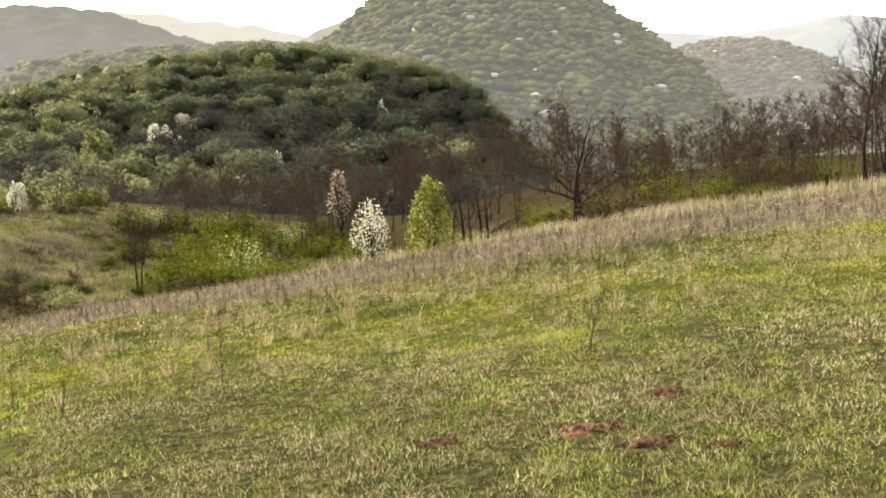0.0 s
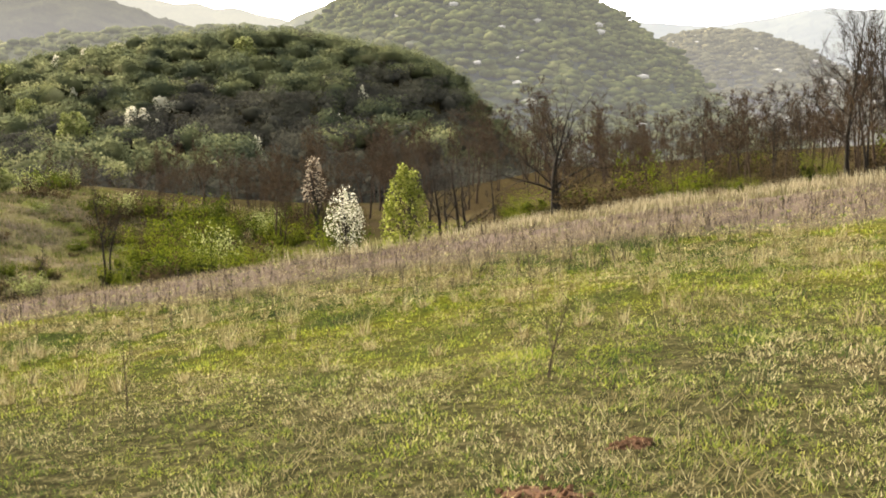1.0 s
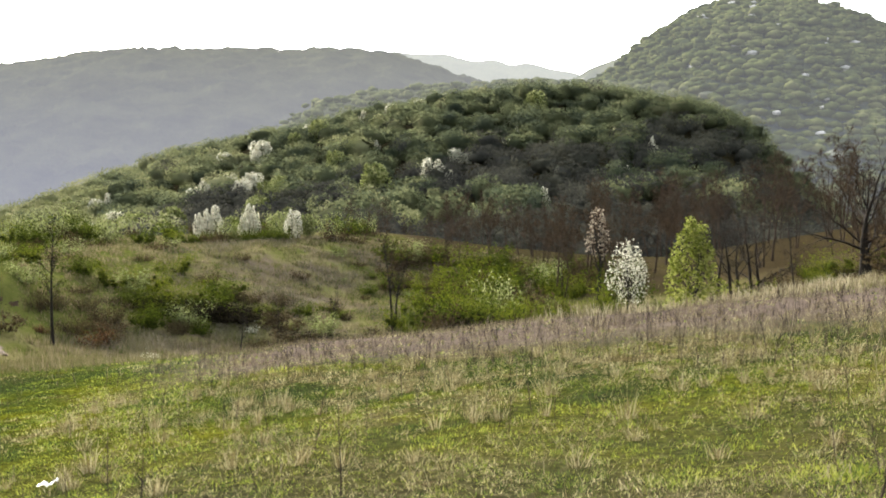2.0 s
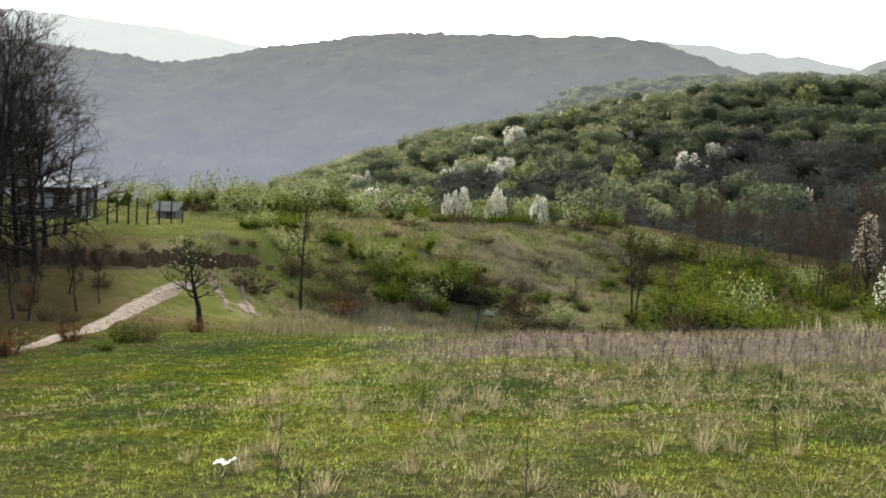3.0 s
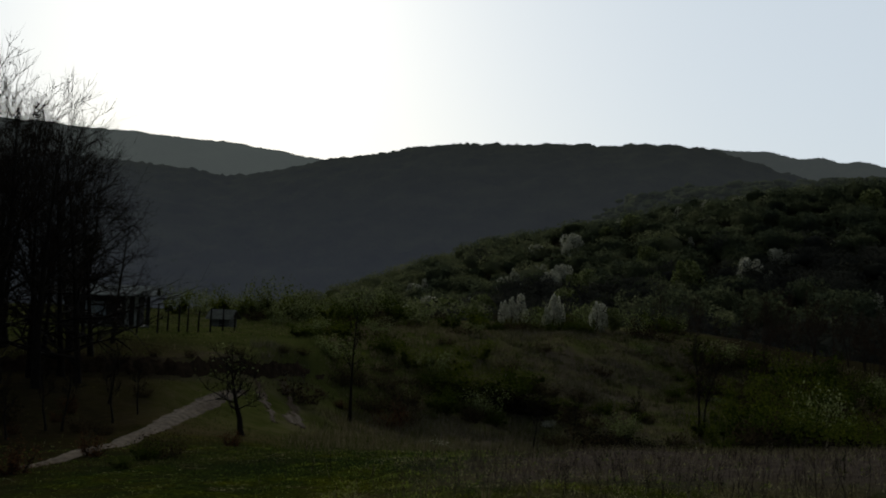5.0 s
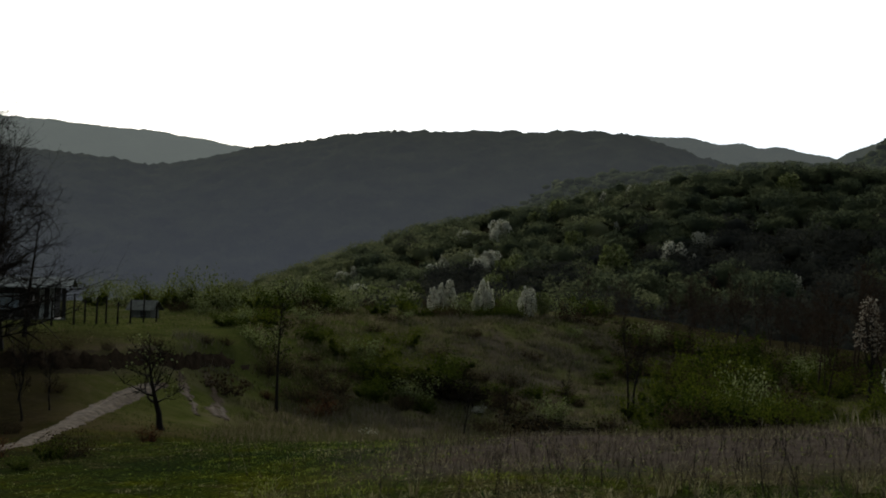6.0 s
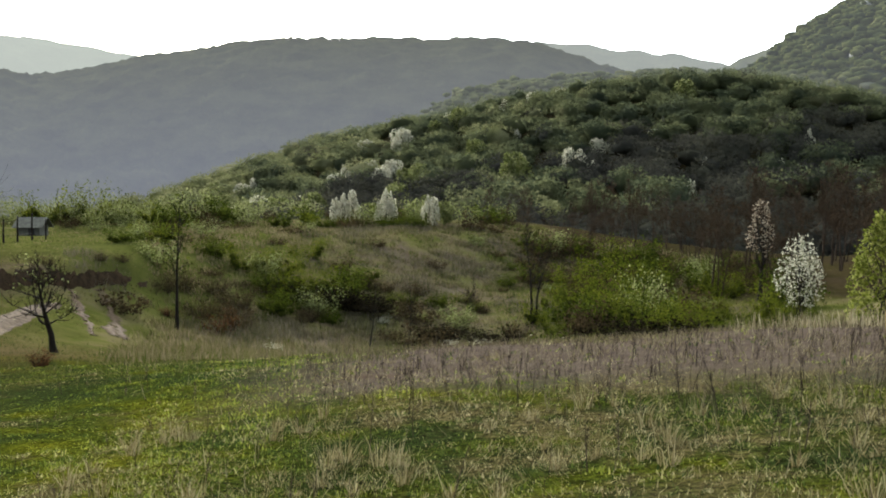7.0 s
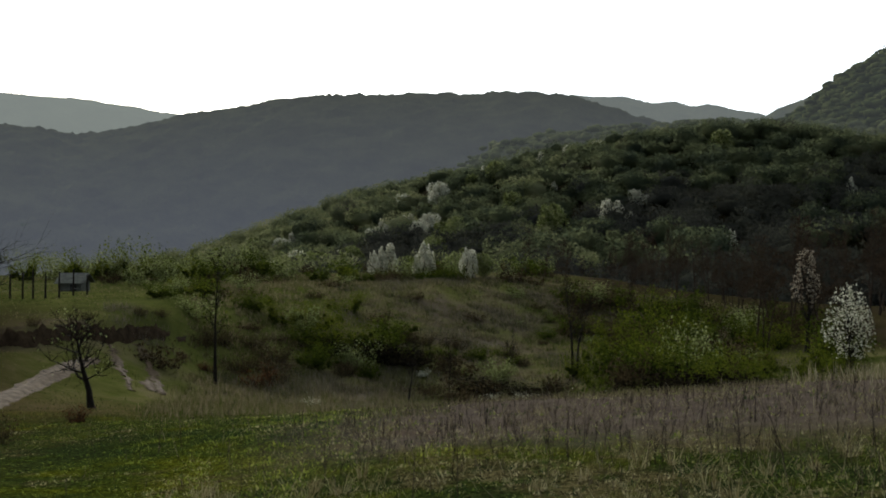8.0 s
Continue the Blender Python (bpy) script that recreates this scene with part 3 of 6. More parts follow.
def bush(seed, label, mat, width, height, n, leaf, stems=14, upright=0.0, category="bush", name="bush", leaf_name="leaves", core=None):
    """A shrub: many stems from one foot and loose leaves along and round them."""
    rng = np.random.default_rng(seed)
    root = thing(name, Matrix(), label, category)
    sv, sf, cs = [], [], []
    for k in range(stems):
        th, out = rng.uniform(0, 6.28), rng.uniform(0.15, 1.0) * (1 - 0.6 * upright)
        foot = np.array((math.cos(th), math.sin(th), 0)) * width * 0.28 * rng.uniform(0, 1) + np.array((0, 0, -0.08))
        way = np.array((math.cos(th) * out, math.sin(th) * out, 0.8))
        line = branch_line(rng, foot, way, height * rng.uniform(0.65, 1.12), 5, 0.13, 0.04)
        tube(sv, sf, line, [0.022, 0.017, 0.012, 0.008, 0.003], 3)
        cs.extend(line[1:])
    cs = np.array(cs)
    low = cs[:, 2].max()
    pick = rng.integers(0, len(cs), n)
    c = cs[pick] + rng.normal(0, 1, (n, 3)) * np.array((0.10, 0.10, 0.09)) * max(width, height) * (0.6 + 0.5 * cs[pick, 2:3] / low)
    c[:, 2] = np.maximum(np.abs(c[:, 2]), 0.03)
    v, f = leaf_quads(rng, c, leaf)
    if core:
        # the dense inside: ragged lumps, its shade put into their dark tint
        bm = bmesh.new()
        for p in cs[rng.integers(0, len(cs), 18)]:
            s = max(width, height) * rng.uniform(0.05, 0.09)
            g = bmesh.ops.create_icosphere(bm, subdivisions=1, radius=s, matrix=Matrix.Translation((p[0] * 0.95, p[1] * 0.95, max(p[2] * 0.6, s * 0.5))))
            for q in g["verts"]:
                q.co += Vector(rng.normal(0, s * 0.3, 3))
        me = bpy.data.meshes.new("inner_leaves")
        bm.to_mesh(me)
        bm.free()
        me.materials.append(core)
        part("inner_leaves", me, root, "dense dark lumps with the inner shade in their colour", kind="stuff")
    part("stem_clump", mesh_of("stem_clump", sv, np.array(sf), BARK), root, kind="stuff")
    part(leaf_name, mesh_of(leaf_name, v, f, mat), root, kind="stuff")
    return root


def put(source, x, y, rz=0.0, size=1.0, tilt=0.0, sink=0.0, label="", tall=1.0, group=""):
    """Places a copy of a plant on the ground."""
    m = pose(x, y, land_at(x, y) - sink, tilt, 0, rz) @ Matrix.Diagonal((size, size, size * tall, 1))
    ob = copy_thing(source, m)
    return tagged(ob, label, group=group)


def clear(root):
    """Takes away a pattern plant once its copies stand."""
    for ob in [*root.children_recursive, root]:
        bpy.data.objects.remove(ob)



# ---- the far hills ----
# emission tints that stand in for hazy air
HAZE, WARM_HAZE = (0.81, 0.84, 0.87), (0.86, 0.88, 0.78)


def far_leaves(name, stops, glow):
    """Crowns of the far hills; their own emission imitates the same lit air."""
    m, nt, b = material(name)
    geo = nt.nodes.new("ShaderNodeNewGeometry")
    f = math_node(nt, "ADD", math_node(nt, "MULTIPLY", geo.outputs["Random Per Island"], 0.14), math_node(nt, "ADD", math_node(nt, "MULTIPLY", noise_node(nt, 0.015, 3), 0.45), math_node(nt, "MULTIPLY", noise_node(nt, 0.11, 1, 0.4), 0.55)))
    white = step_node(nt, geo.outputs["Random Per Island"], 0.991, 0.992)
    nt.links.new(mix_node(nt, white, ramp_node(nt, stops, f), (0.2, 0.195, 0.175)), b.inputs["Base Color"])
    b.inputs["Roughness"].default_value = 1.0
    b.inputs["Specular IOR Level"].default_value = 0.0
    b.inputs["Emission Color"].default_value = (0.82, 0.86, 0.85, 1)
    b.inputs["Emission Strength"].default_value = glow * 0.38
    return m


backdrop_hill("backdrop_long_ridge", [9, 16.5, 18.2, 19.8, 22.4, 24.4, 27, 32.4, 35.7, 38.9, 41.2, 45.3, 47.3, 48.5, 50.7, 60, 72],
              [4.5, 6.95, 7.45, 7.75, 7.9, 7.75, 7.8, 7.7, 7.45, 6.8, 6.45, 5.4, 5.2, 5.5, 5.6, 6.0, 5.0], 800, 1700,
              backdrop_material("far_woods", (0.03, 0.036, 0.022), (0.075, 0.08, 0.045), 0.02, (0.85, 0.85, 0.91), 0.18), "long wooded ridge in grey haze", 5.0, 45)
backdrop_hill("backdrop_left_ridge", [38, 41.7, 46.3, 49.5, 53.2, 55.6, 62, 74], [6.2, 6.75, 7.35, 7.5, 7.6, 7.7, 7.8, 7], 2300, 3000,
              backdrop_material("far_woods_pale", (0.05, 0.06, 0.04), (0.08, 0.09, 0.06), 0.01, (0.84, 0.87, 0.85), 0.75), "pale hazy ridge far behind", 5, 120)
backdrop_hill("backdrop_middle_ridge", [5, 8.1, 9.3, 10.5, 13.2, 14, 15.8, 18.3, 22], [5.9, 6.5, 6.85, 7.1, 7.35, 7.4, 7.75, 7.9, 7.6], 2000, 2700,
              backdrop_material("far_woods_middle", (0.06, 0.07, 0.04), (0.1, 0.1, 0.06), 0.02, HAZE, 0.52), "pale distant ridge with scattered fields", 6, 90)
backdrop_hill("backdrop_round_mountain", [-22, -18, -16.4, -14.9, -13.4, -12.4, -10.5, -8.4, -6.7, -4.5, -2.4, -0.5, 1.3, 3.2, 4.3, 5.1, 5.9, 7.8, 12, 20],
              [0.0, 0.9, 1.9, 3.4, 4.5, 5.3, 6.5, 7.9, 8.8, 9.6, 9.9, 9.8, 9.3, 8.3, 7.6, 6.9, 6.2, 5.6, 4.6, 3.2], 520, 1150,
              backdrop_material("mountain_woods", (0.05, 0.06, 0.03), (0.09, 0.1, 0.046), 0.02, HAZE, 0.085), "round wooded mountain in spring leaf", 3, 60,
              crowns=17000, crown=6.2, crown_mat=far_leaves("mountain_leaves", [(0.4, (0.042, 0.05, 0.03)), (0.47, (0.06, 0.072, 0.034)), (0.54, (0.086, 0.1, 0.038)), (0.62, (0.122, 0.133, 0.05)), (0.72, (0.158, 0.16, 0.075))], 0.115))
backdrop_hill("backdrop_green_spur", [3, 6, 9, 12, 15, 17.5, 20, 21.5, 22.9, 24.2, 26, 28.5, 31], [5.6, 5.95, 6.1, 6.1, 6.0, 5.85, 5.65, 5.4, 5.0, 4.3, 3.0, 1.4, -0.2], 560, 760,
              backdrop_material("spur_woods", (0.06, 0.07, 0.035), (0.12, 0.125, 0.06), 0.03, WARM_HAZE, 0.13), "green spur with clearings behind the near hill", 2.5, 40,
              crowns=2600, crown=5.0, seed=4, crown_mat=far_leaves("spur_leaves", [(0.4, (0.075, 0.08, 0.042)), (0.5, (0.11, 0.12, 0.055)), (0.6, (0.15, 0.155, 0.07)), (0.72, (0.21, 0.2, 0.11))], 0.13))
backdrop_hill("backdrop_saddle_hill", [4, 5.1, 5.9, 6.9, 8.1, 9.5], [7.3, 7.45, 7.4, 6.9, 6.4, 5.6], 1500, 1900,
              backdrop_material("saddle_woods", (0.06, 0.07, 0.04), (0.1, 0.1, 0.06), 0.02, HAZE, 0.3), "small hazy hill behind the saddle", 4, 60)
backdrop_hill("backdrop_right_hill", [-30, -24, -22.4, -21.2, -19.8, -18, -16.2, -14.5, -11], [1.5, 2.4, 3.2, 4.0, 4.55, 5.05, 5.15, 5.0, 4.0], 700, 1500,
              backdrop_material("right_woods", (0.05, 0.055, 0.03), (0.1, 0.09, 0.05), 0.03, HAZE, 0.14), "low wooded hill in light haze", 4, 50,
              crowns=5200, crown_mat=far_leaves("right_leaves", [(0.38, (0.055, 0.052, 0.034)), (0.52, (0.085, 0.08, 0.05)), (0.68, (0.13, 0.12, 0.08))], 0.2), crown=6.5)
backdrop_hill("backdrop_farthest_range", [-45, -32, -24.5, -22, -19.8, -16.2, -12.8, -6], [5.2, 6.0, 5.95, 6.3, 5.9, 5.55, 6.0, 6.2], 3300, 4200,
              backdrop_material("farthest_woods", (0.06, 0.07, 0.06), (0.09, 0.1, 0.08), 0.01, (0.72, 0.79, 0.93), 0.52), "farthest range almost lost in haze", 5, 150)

R = random.Random(11)

# ---- the near wooded hill ----
def woodland(name, label, mats_points, leaf, seed):
    rng = np.random.default_rng(seed)
    pts, cores = mats_points[1]
    v, f = leaf_quads(rng, pts, leaf, 0.3, 1.2)
    if "leafless" in label:
        cores = cores * np.array((1, 1, 1, 0.75, 0.75, 0.8))
    # a rough inner mass to each crown
    bm = bmesh.new()
    bmesh.ops.create_icosphere(bm, subdivisions=1, radius=1.0)
    iv, jf = np.array([q.co[:] for q in bm.verts]), np.array([[q.index for q in g.verts] for g in bm.faces])
    bm.free()
    k1, k2, k3 = (rng.uniform(0, 6, (len(cores), 1, 1)) for _ in range(3))
    lumps = 0.86 + 0.13 * np.sin(iv[None, :, :1] * 3.1 + k1) * np.sin(iv[None, :, 1:2] * 3.3 + k2) + 0.08 * np.sin(iv[None, :, 2:] * 5.0 + k3) + rng.uniform(-0.09, 0.09, (len(cores), len(iv), 1))
    cv = cores[:, None, :3] + iv[None] * lumps * cores[:, None, 3:]
    cf = (np.arange(len(cores))[:, None, None] * len(iv) + jf[None]).reshape(-1, 3) + len(v)
    v, f = np.concatenate([v, cv.reshape(-1, 3)]), np.concatenate([f, cf])
    return tagged(new(name, mesh_of(name, v, f, mats_points[0], True)), label, "woodland", kind="stuff")


def wood_material(name, stops, through):
    """Crowns that differ tree by tree, mottled within."""
    m, nt, b = material(name)
    geo = nt.nodes.new("ShaderNodeNewGeometry")
    f = math_node(nt, "MULTIPLY", noise_node(nt, 0.13, 1, 0.4), 0.55)
    f = math_node(nt, "ADD", f, math_node(nt, "MULTIPLY", noise_node(nt, 0.028, 3), 0.4))
    f = math_node(nt, "ADD", f, math_node(nt, "MULTIPLY", geo.outputs["Random Per Island"], 0.1))
    fine = noise_node(nt, 1.6, 4, 0.7)
    col = mix_node(nt, 0.5, ramp_node(nt, stops, f), ramp_node(nt, [(0.3, (1.5, 1.5, 1.5)), (0.7, (2.6, 2.6, 2.6))], fine), "MULTIPLY")
    nt.links.new(col, b.inputs["Base Color"])
    b.inputs["Roughness"].default_value = 1.0
    b.inputs["Specular IOR Level"].default_value = 0.0
    bump_node(nt, b, fine, 0.7, 0.35)
    t = nt.nodes.new("ShaderNodeBsdfTranslucent")
    nt.links.new(col, t.inputs["Color"])
    mx = nt.nodes.new("ShaderNodeMixShader")
    mx.inputs[0].default_value = through
    nt.links.new(b.outputs[0], mx.inputs[1])
    nt.links.new(t.outputs[0], mx.inputs[2])
    nt.links.new(mx.outputs[0], nt.nodes["Material Output"].inputs["Surface"])
    return m


# extra blue in the green and brown tints stands in for haze
WOOD_GREEN = wood_material("woodland_green", [(0.36, (0.074, 0.089, 0.07)), (0.45, (0.105, 0.124, 0.085)), (0.52, (0.143, 0.162, 0.098)), (0.6, (0.195, 0.21, 0.118)), (0.68, (0.265, 0.265, 0.168))], 0.6)
# pale trees, their tint lightened further for bright mist on the left flank
WOOD_PALE = wood_material("woodland_pale", [(0.36, (0.18, 0.19, 0.095)), (0.5, (0.27, 0.28, 0.15)), (0.65, (0.39, 0.38, 0.24))], 0.45)
WOOD_BROWN = wood_material("woodland_brown", [(0.36, (0.05, 0.049, 0.052)), (0.5, (0.077, 0.076, 0.073)), (0.65, (0.11, 0.107, 0.09))], 0.35)


def hill_crowns(seed, step, az0, az1, r0, r1, per, kind):
    """Leaf places of many crowns over a stretch of the hill; green or still brown ones."""
    rng = np.random.default_rng(seed)
    out, cores = [], []
    r = r0
    while r < r1:
        for a in np.arange(az0, az1, math.degrees(step / r)):
            aa, q = a + rng.normal(0, 0.9) * math.degrees(step / r), r + rng.normal(0, 0.9) * step
            x, y = polar(aa, q)
            # green crest and brown foot, steepened to stand in for the lit crest
            leafy = 0.5 + 0.75 * math.sin(x * 0.045 + 1.3) * math.sin(y * 0.05 + x * 0.012) + 0.85 * (q - 300) / 130 + 0.02 * (aa - 8) + rng.normal(0, 0.25)
            # paler crowns gather leftward, partly for the flank's mist and light
            pale = leafy > 0.58 and rng.random() < 0.65 * min(max((aa - 22) / 14, 0.06), 1)
            green = leafy > 0.58
            if ("pale" if pale else "green" if green else "brown") != kind or rng.random() < 0.1:
                continue
            wid = min(max(math.exp(rng.normal(1.12, 0.42)), 1.4), 6.5)
            hgt = min(max(wid * rng.uniform(1.1, 2.0), 3.0), 8.5)
            n = int(per * rng.uniform(0.7, 1.2) * (0.35 + wid / 4.5))
            d = rng.normal(0, 1, (n, 3))
            d /= np.linalg.norm(d, axis=1, keepdims=True)
            d[:, 2] = np.where(d[:, 2] < -0.3, -d[:, 2], d[:, 2])
            lump = 1 + 0.28 * np.sin(d[:, 0] * 4 + rng.uniform(0, 6)) * np.sin(d[:, 1] * 4 + rng.uniform(0, 6)) + 0.15 * np.sin(d[:, 2] * 7 + rng.uniform(0, 6))
            rad = (rng.uniform(0.8, 1.2, n) * (0.7 + 0.3 * lump))[:, None]
            cores.append((x, y, land_at(x, y) + hgt * 0.5, wid, wid, hgt * 0.46))
            out.append(np.array((x, y, land_at(x, y) + hgt * 0.55)) + d * rad * np.array((wid, wid, hgt * 0.48)))
        r += step
    return np.concatenate(out), np.array(cores)


woodland("woodland", "spring-green broadleaf woodland over the near hill", (WOOD_GREEN, hill_crowns(3, 5.0, -14, 46, 178, 466, 180, "green")), 0.52, 1)
woodland("woodland", "still brown leafless woodland low on the hill", (WOOD_BROWN, hill_crowns(3, 5.0, -14, 46, 178, 466, 180, "brown")), 0.52, 2)
woodland("woodland", "pale budding woodland on the hill flank, lightened for mist", (WOOD_PALE, hill_crowns(3, 5.0, -14, 46, 178, 466, 180, "pale")), 0.52, 3)

# blossoming trees: patterns
blossom_round = crown_tree(21, "blossom_tree", "white blossoming fruit tree among the woods", BLOSSOM, 6.0, 6.4, 2300, 0.27, 0.05, 0.12, spiky=0.0, lobes=18, part_name="blossom", part_label="white blossom")
blossom_tall = crown_tree(22, "blossom_tree", "slender white blossoming tree at the meadow edge", BLOSSOM, 6.0, 3.8, 1300, 0.22, 0.6, 0.1, lobes=14, spiky=0.8, part_name="blossom", part_label="white blossom")
pale_tree = crown_tree(23, "tree", "pale green tree in first leaf", LEAF_PALE, 7.0, 6.0, 1500, 0.38, 0.15, 0.2, spiky=0.2)

# on the near hill: bearing, distance, height
for az, r, h, kind in [(16.2, 300, 9, 0), (15.6, 298, 6, 0), (14.9, 325, 6, 0), (14.2, 326, 4, 0), (26.2, 365, 10, 0), (26.9, 322, 8, 0), (27.5, 312, 7, 0), (29.6, 330, 8, 1), (29.2, 325, 6, 0),
                       (28.3, 372, 7, 0), (34.5, 276, 6, 0), (33.9, 278, 6, 0), (33.2, 277, 5, 0), (32.0, 290, 6, 1), (33.4, 215, 4.5, 0), (32.6, 212, 4, 0), (36.9, 330, 6, 1), (34.8, 360, 6, 1), (23.6, 400, 6, 0),
                       (20.4, 405, 7, 1), (19.6, 345, 5, 1), (9.0, 300, 5, 1), (9.8, 260, 7, 1), (10.2, 345, 5, 0), (8.4, 360, 5, 1), (12.0, 340, 4, 0), (11.3, 355, 4, 0), (13.1, 360, 4, 0), (3.6, 330, 7, 1),
                       (17.2, 425, 6, 0), (14.5, 428, 6, 0), (11.5, 425, 5, 0), (16.0, 422, 5, 0), (18.8, 420, 6, 0), (22.5, 395, 5, 0), (20.6, 255, 4, 1), (24.6, 270, 4, 0), (5.0, 300, 5, 1), (6.5, 415, 6, 0), (1.5, 395, 6, 1), (3.0, 405, 5, 0)]:
    x, y = polar(az, r)
    src = (blossom_round, blossom_tall)[kind]
    put(src, x, y, R.uniform(0, 360), h / 6.0 * 0.95, tall=R.uniform(0.95, 1.12), group="blossom on the hill", label="white blossoming tree standing in the green woodland")
for az, r, h in [(19.7, 290, 10), (38.3, 190, 7), (33.0, 250, 8), (31.5, 235, 7), (26.5, 268, 8), (35.5, 225, 6), (23.0, 380, 9), (10.3, 380, 9), (22.0, 330, 8)]:
    x, y = polar(az, r)
    put(pale_tree, x, y, R.uniform(0, 360), h / 7.0 * 1.1, group="pale trees on the hill", label="large pale green tree standing out of the woodland")

for k in range(26):
    az, r = R.uniform(24, 40), R.uniform(212, 385)
    x, y = polar(az, r)
    put(R.choice((pale_tree, pale_tree, blossom_round, blossom_tall)), x, y, R.uniform(0, 360), R.uniform(0.7, 1.25), group="budding trees on the flank", label="pale budding tree on the flank of the hill")

# the blossom row at the edge of the shelf
for az, r, h, src in [(29.3, 114, 3.2, blossom_tall), (28.9, 115, 3.6, blossom_tall), (28.4, 115, 4.0, blossom_tall), (26.5, 112, 4.2, blossom_tall), (26.2, 113, 3.2, blossom_tall), (24.1, 108, 3.6, blossom_tall), (23.8, 109, 3.4, blossom_tall), (23.2, 110, 3.0, pale_tree), (26.9, 112, 2.4, blossom_tall)]:
    x, y = polar(az, r)
    put(src, x, y, R.uniform(0, 360), h / (7.0 if src is pale_tree else 6.0) * 0.85, group="blossom row", label="white blossoming tree behind a dark low hedge" if src is not pale_tree else "pale budding tree beside white blossoming trees")

# the white and the yellow-green tree beyond the meadow
white_tree = crown_tree(31, "blossom_tree", "white blossoming pear tree with upright twiggy crown", BLOSSOM, 4.9, 3.2, 1500, 0.09, 0.4, 0.36, spiky=0.9, part_name="blossom", part_label="white blossom", lobes=40)
x, y = polar(4.5, 67)
white_tree.matrix_basis = pose(x, y, land_at(x, y), 0, 0, 40)
yellow_tree = crown_tree(32, "tree", "yellow-green young tree with a pointed crown", LEAF_LIME, 6.2, 4.0, 3600, 0.125, 0.62, 0.05, spiky=0.25, lobes=36)
x, y = polar(1.0, 60)
yellow_tree.matrix_basis = pose(x, y, land_at(x, y), 0, 0, 10)
back_tree = crown_tree(33, "blossom_tree", "pinkish white blossoming tree before bare woods", PINKISH, 7.9, 2.7, 620, 0.14, 0.6, 0.52, spiky=0.7, part_name="blossom", part_label="thin pinkish blossom", lobes=30)
x, y = polar(6.3, 84)
back_tree.matrix_basis = pose(x, y, land_at(x, y), 0, 0, 0)

# ---- bare trees ----
tall_a = bare_tree(41, twig_w=0.014, sprays=2, label="tall leafless oak with many rising limbs", stems=1, height=11, girth=0.17, limbs=16, first=0.24, angle=50, limb_len=0.42, subs=8, twigs=5, lift=0.1, crook=0.06)
tall_b = bare_tree(42, twig_w=0.014, sprays=2, label="tall leafless tree with two dark stems", stems=2, height=11, girth=0.15, limbs=11, first=0.26, angle=46, limb_len=0.38, subs=7, twigs=5, lift=0.1, crook=0.07)
tall_c = bare_tree(43, twig_w=0.014, sprays=2, label="tall thin leafless tree with short side branches", stems=1, height=11, girth=0.11, limbs=18, first=0.24, angle=54, limb_len=0.28, subs=6, twigs=5, lift=0.08)
side_tree = bare_tree(44, twig_w=0.014, sprays=2, label="leafless tree with long level side branches", stems=1, height=11, girth=0.15, limbs=34, first=0.08, angle=80, limb_len=0.34, subs=8, twigs=4, lift=0.03, crook=0.03)
wide_tree = bare_tree(45, twig_w=0.016, sprays=1, label="spreading leafless tree with crooked black limbs", stems=2, height=6.6, girth=0.24, limbs=9, first=0.12, angle=66, limb_len=0.58, subs=6, twigs=3, crook=0.12, lift=0.06)
wood_a = bare_tree(46, "brown leafless tree at the edge of the wood", bark=BARK_WARM, stems=1, height=9, girth=0.11, limbs=12, first=0.3, angle=45, limb_len=0.3, subs=5, twigs=4, twig_w=0.034, sprays=5)
wood_b = bare_tree(47, "brown leafless tree with a narrow crown", bark=BARK_WARM, stems=1, height=9, girth=0.10, limbs=12, first=0.26, angle=38, limb_len=0.28, subs=5, twigs=4, twig_w=0.034, sprays=5)
wood_c = bare_tree(48, "brown leafless tree with forked stems", bark=BARK_WARM, stems=2, height=9, girth=0.10, limbs=7, first=0.26, angle=48, limb_len=0.3, subs=5, twigs=4, twig_w=0.034, sprays=5)

for az, r, h, src in [(50.1, 21.6, 5.9, tall_a), (55.6, 27, 6.4, tall_b), (58.5, 34, 8.0, tall_a), (49.6, 48, 11.2, side_tree), (50.6, 50, 11.4, side_tree), (51.3, 46, 11.8, tall_a), (52.25, 49, 12.4, tall_b), (53.3, 47, 12.8, tall_a), (54.0, 52, 12.6, tall_c), (54.85, 46, 13.2, tall_a), (55.6, 51, 13.0, tall_b),
                      (56.4, 47, 13.0, tall_a), (57.2, 50, 13.2, tall_c), (58.0, 46, 12.8, tall_b), (59.2, 49, 13.2, tall_a), (60.4, 46, 13.0, tall_b), (61.6, 50, 13.4, tall_a), (63.2, 47, 13.0, tall_c), (64.8, 48, 13.2, tall_a), (66.4, 46, 13.0, tall_b),
                      (49.5, 53, 9.8, side_tree), (49.0, 60, 8.0, side_tree), (50.4, 60, 10.5, tall_c), (52.8, 58, 12.0, tall_a), (57.8, 57, 12.6, tall_a), (61.0, 58, 12.8, tall_b), (50.6, 54, 11.0, tall_b), (51.8, 53, 11.8, tall_c), (53.7, 50, 12.4, side_tree), (55.2, 55, 12.6, tall_b), (56.9, 54, 12.8, side_tree), (60.0, 53, 13.0, tall_c), (54.3, 62, 12.5, tall_a), (59.4, 63, 12.8, tall_c)]:
    x, y = polar(az, r)
    put(src, x, y, R.uniform(0, 360), h / 11.0 * 0.98, tall=0.94, group="bare trees by the house")

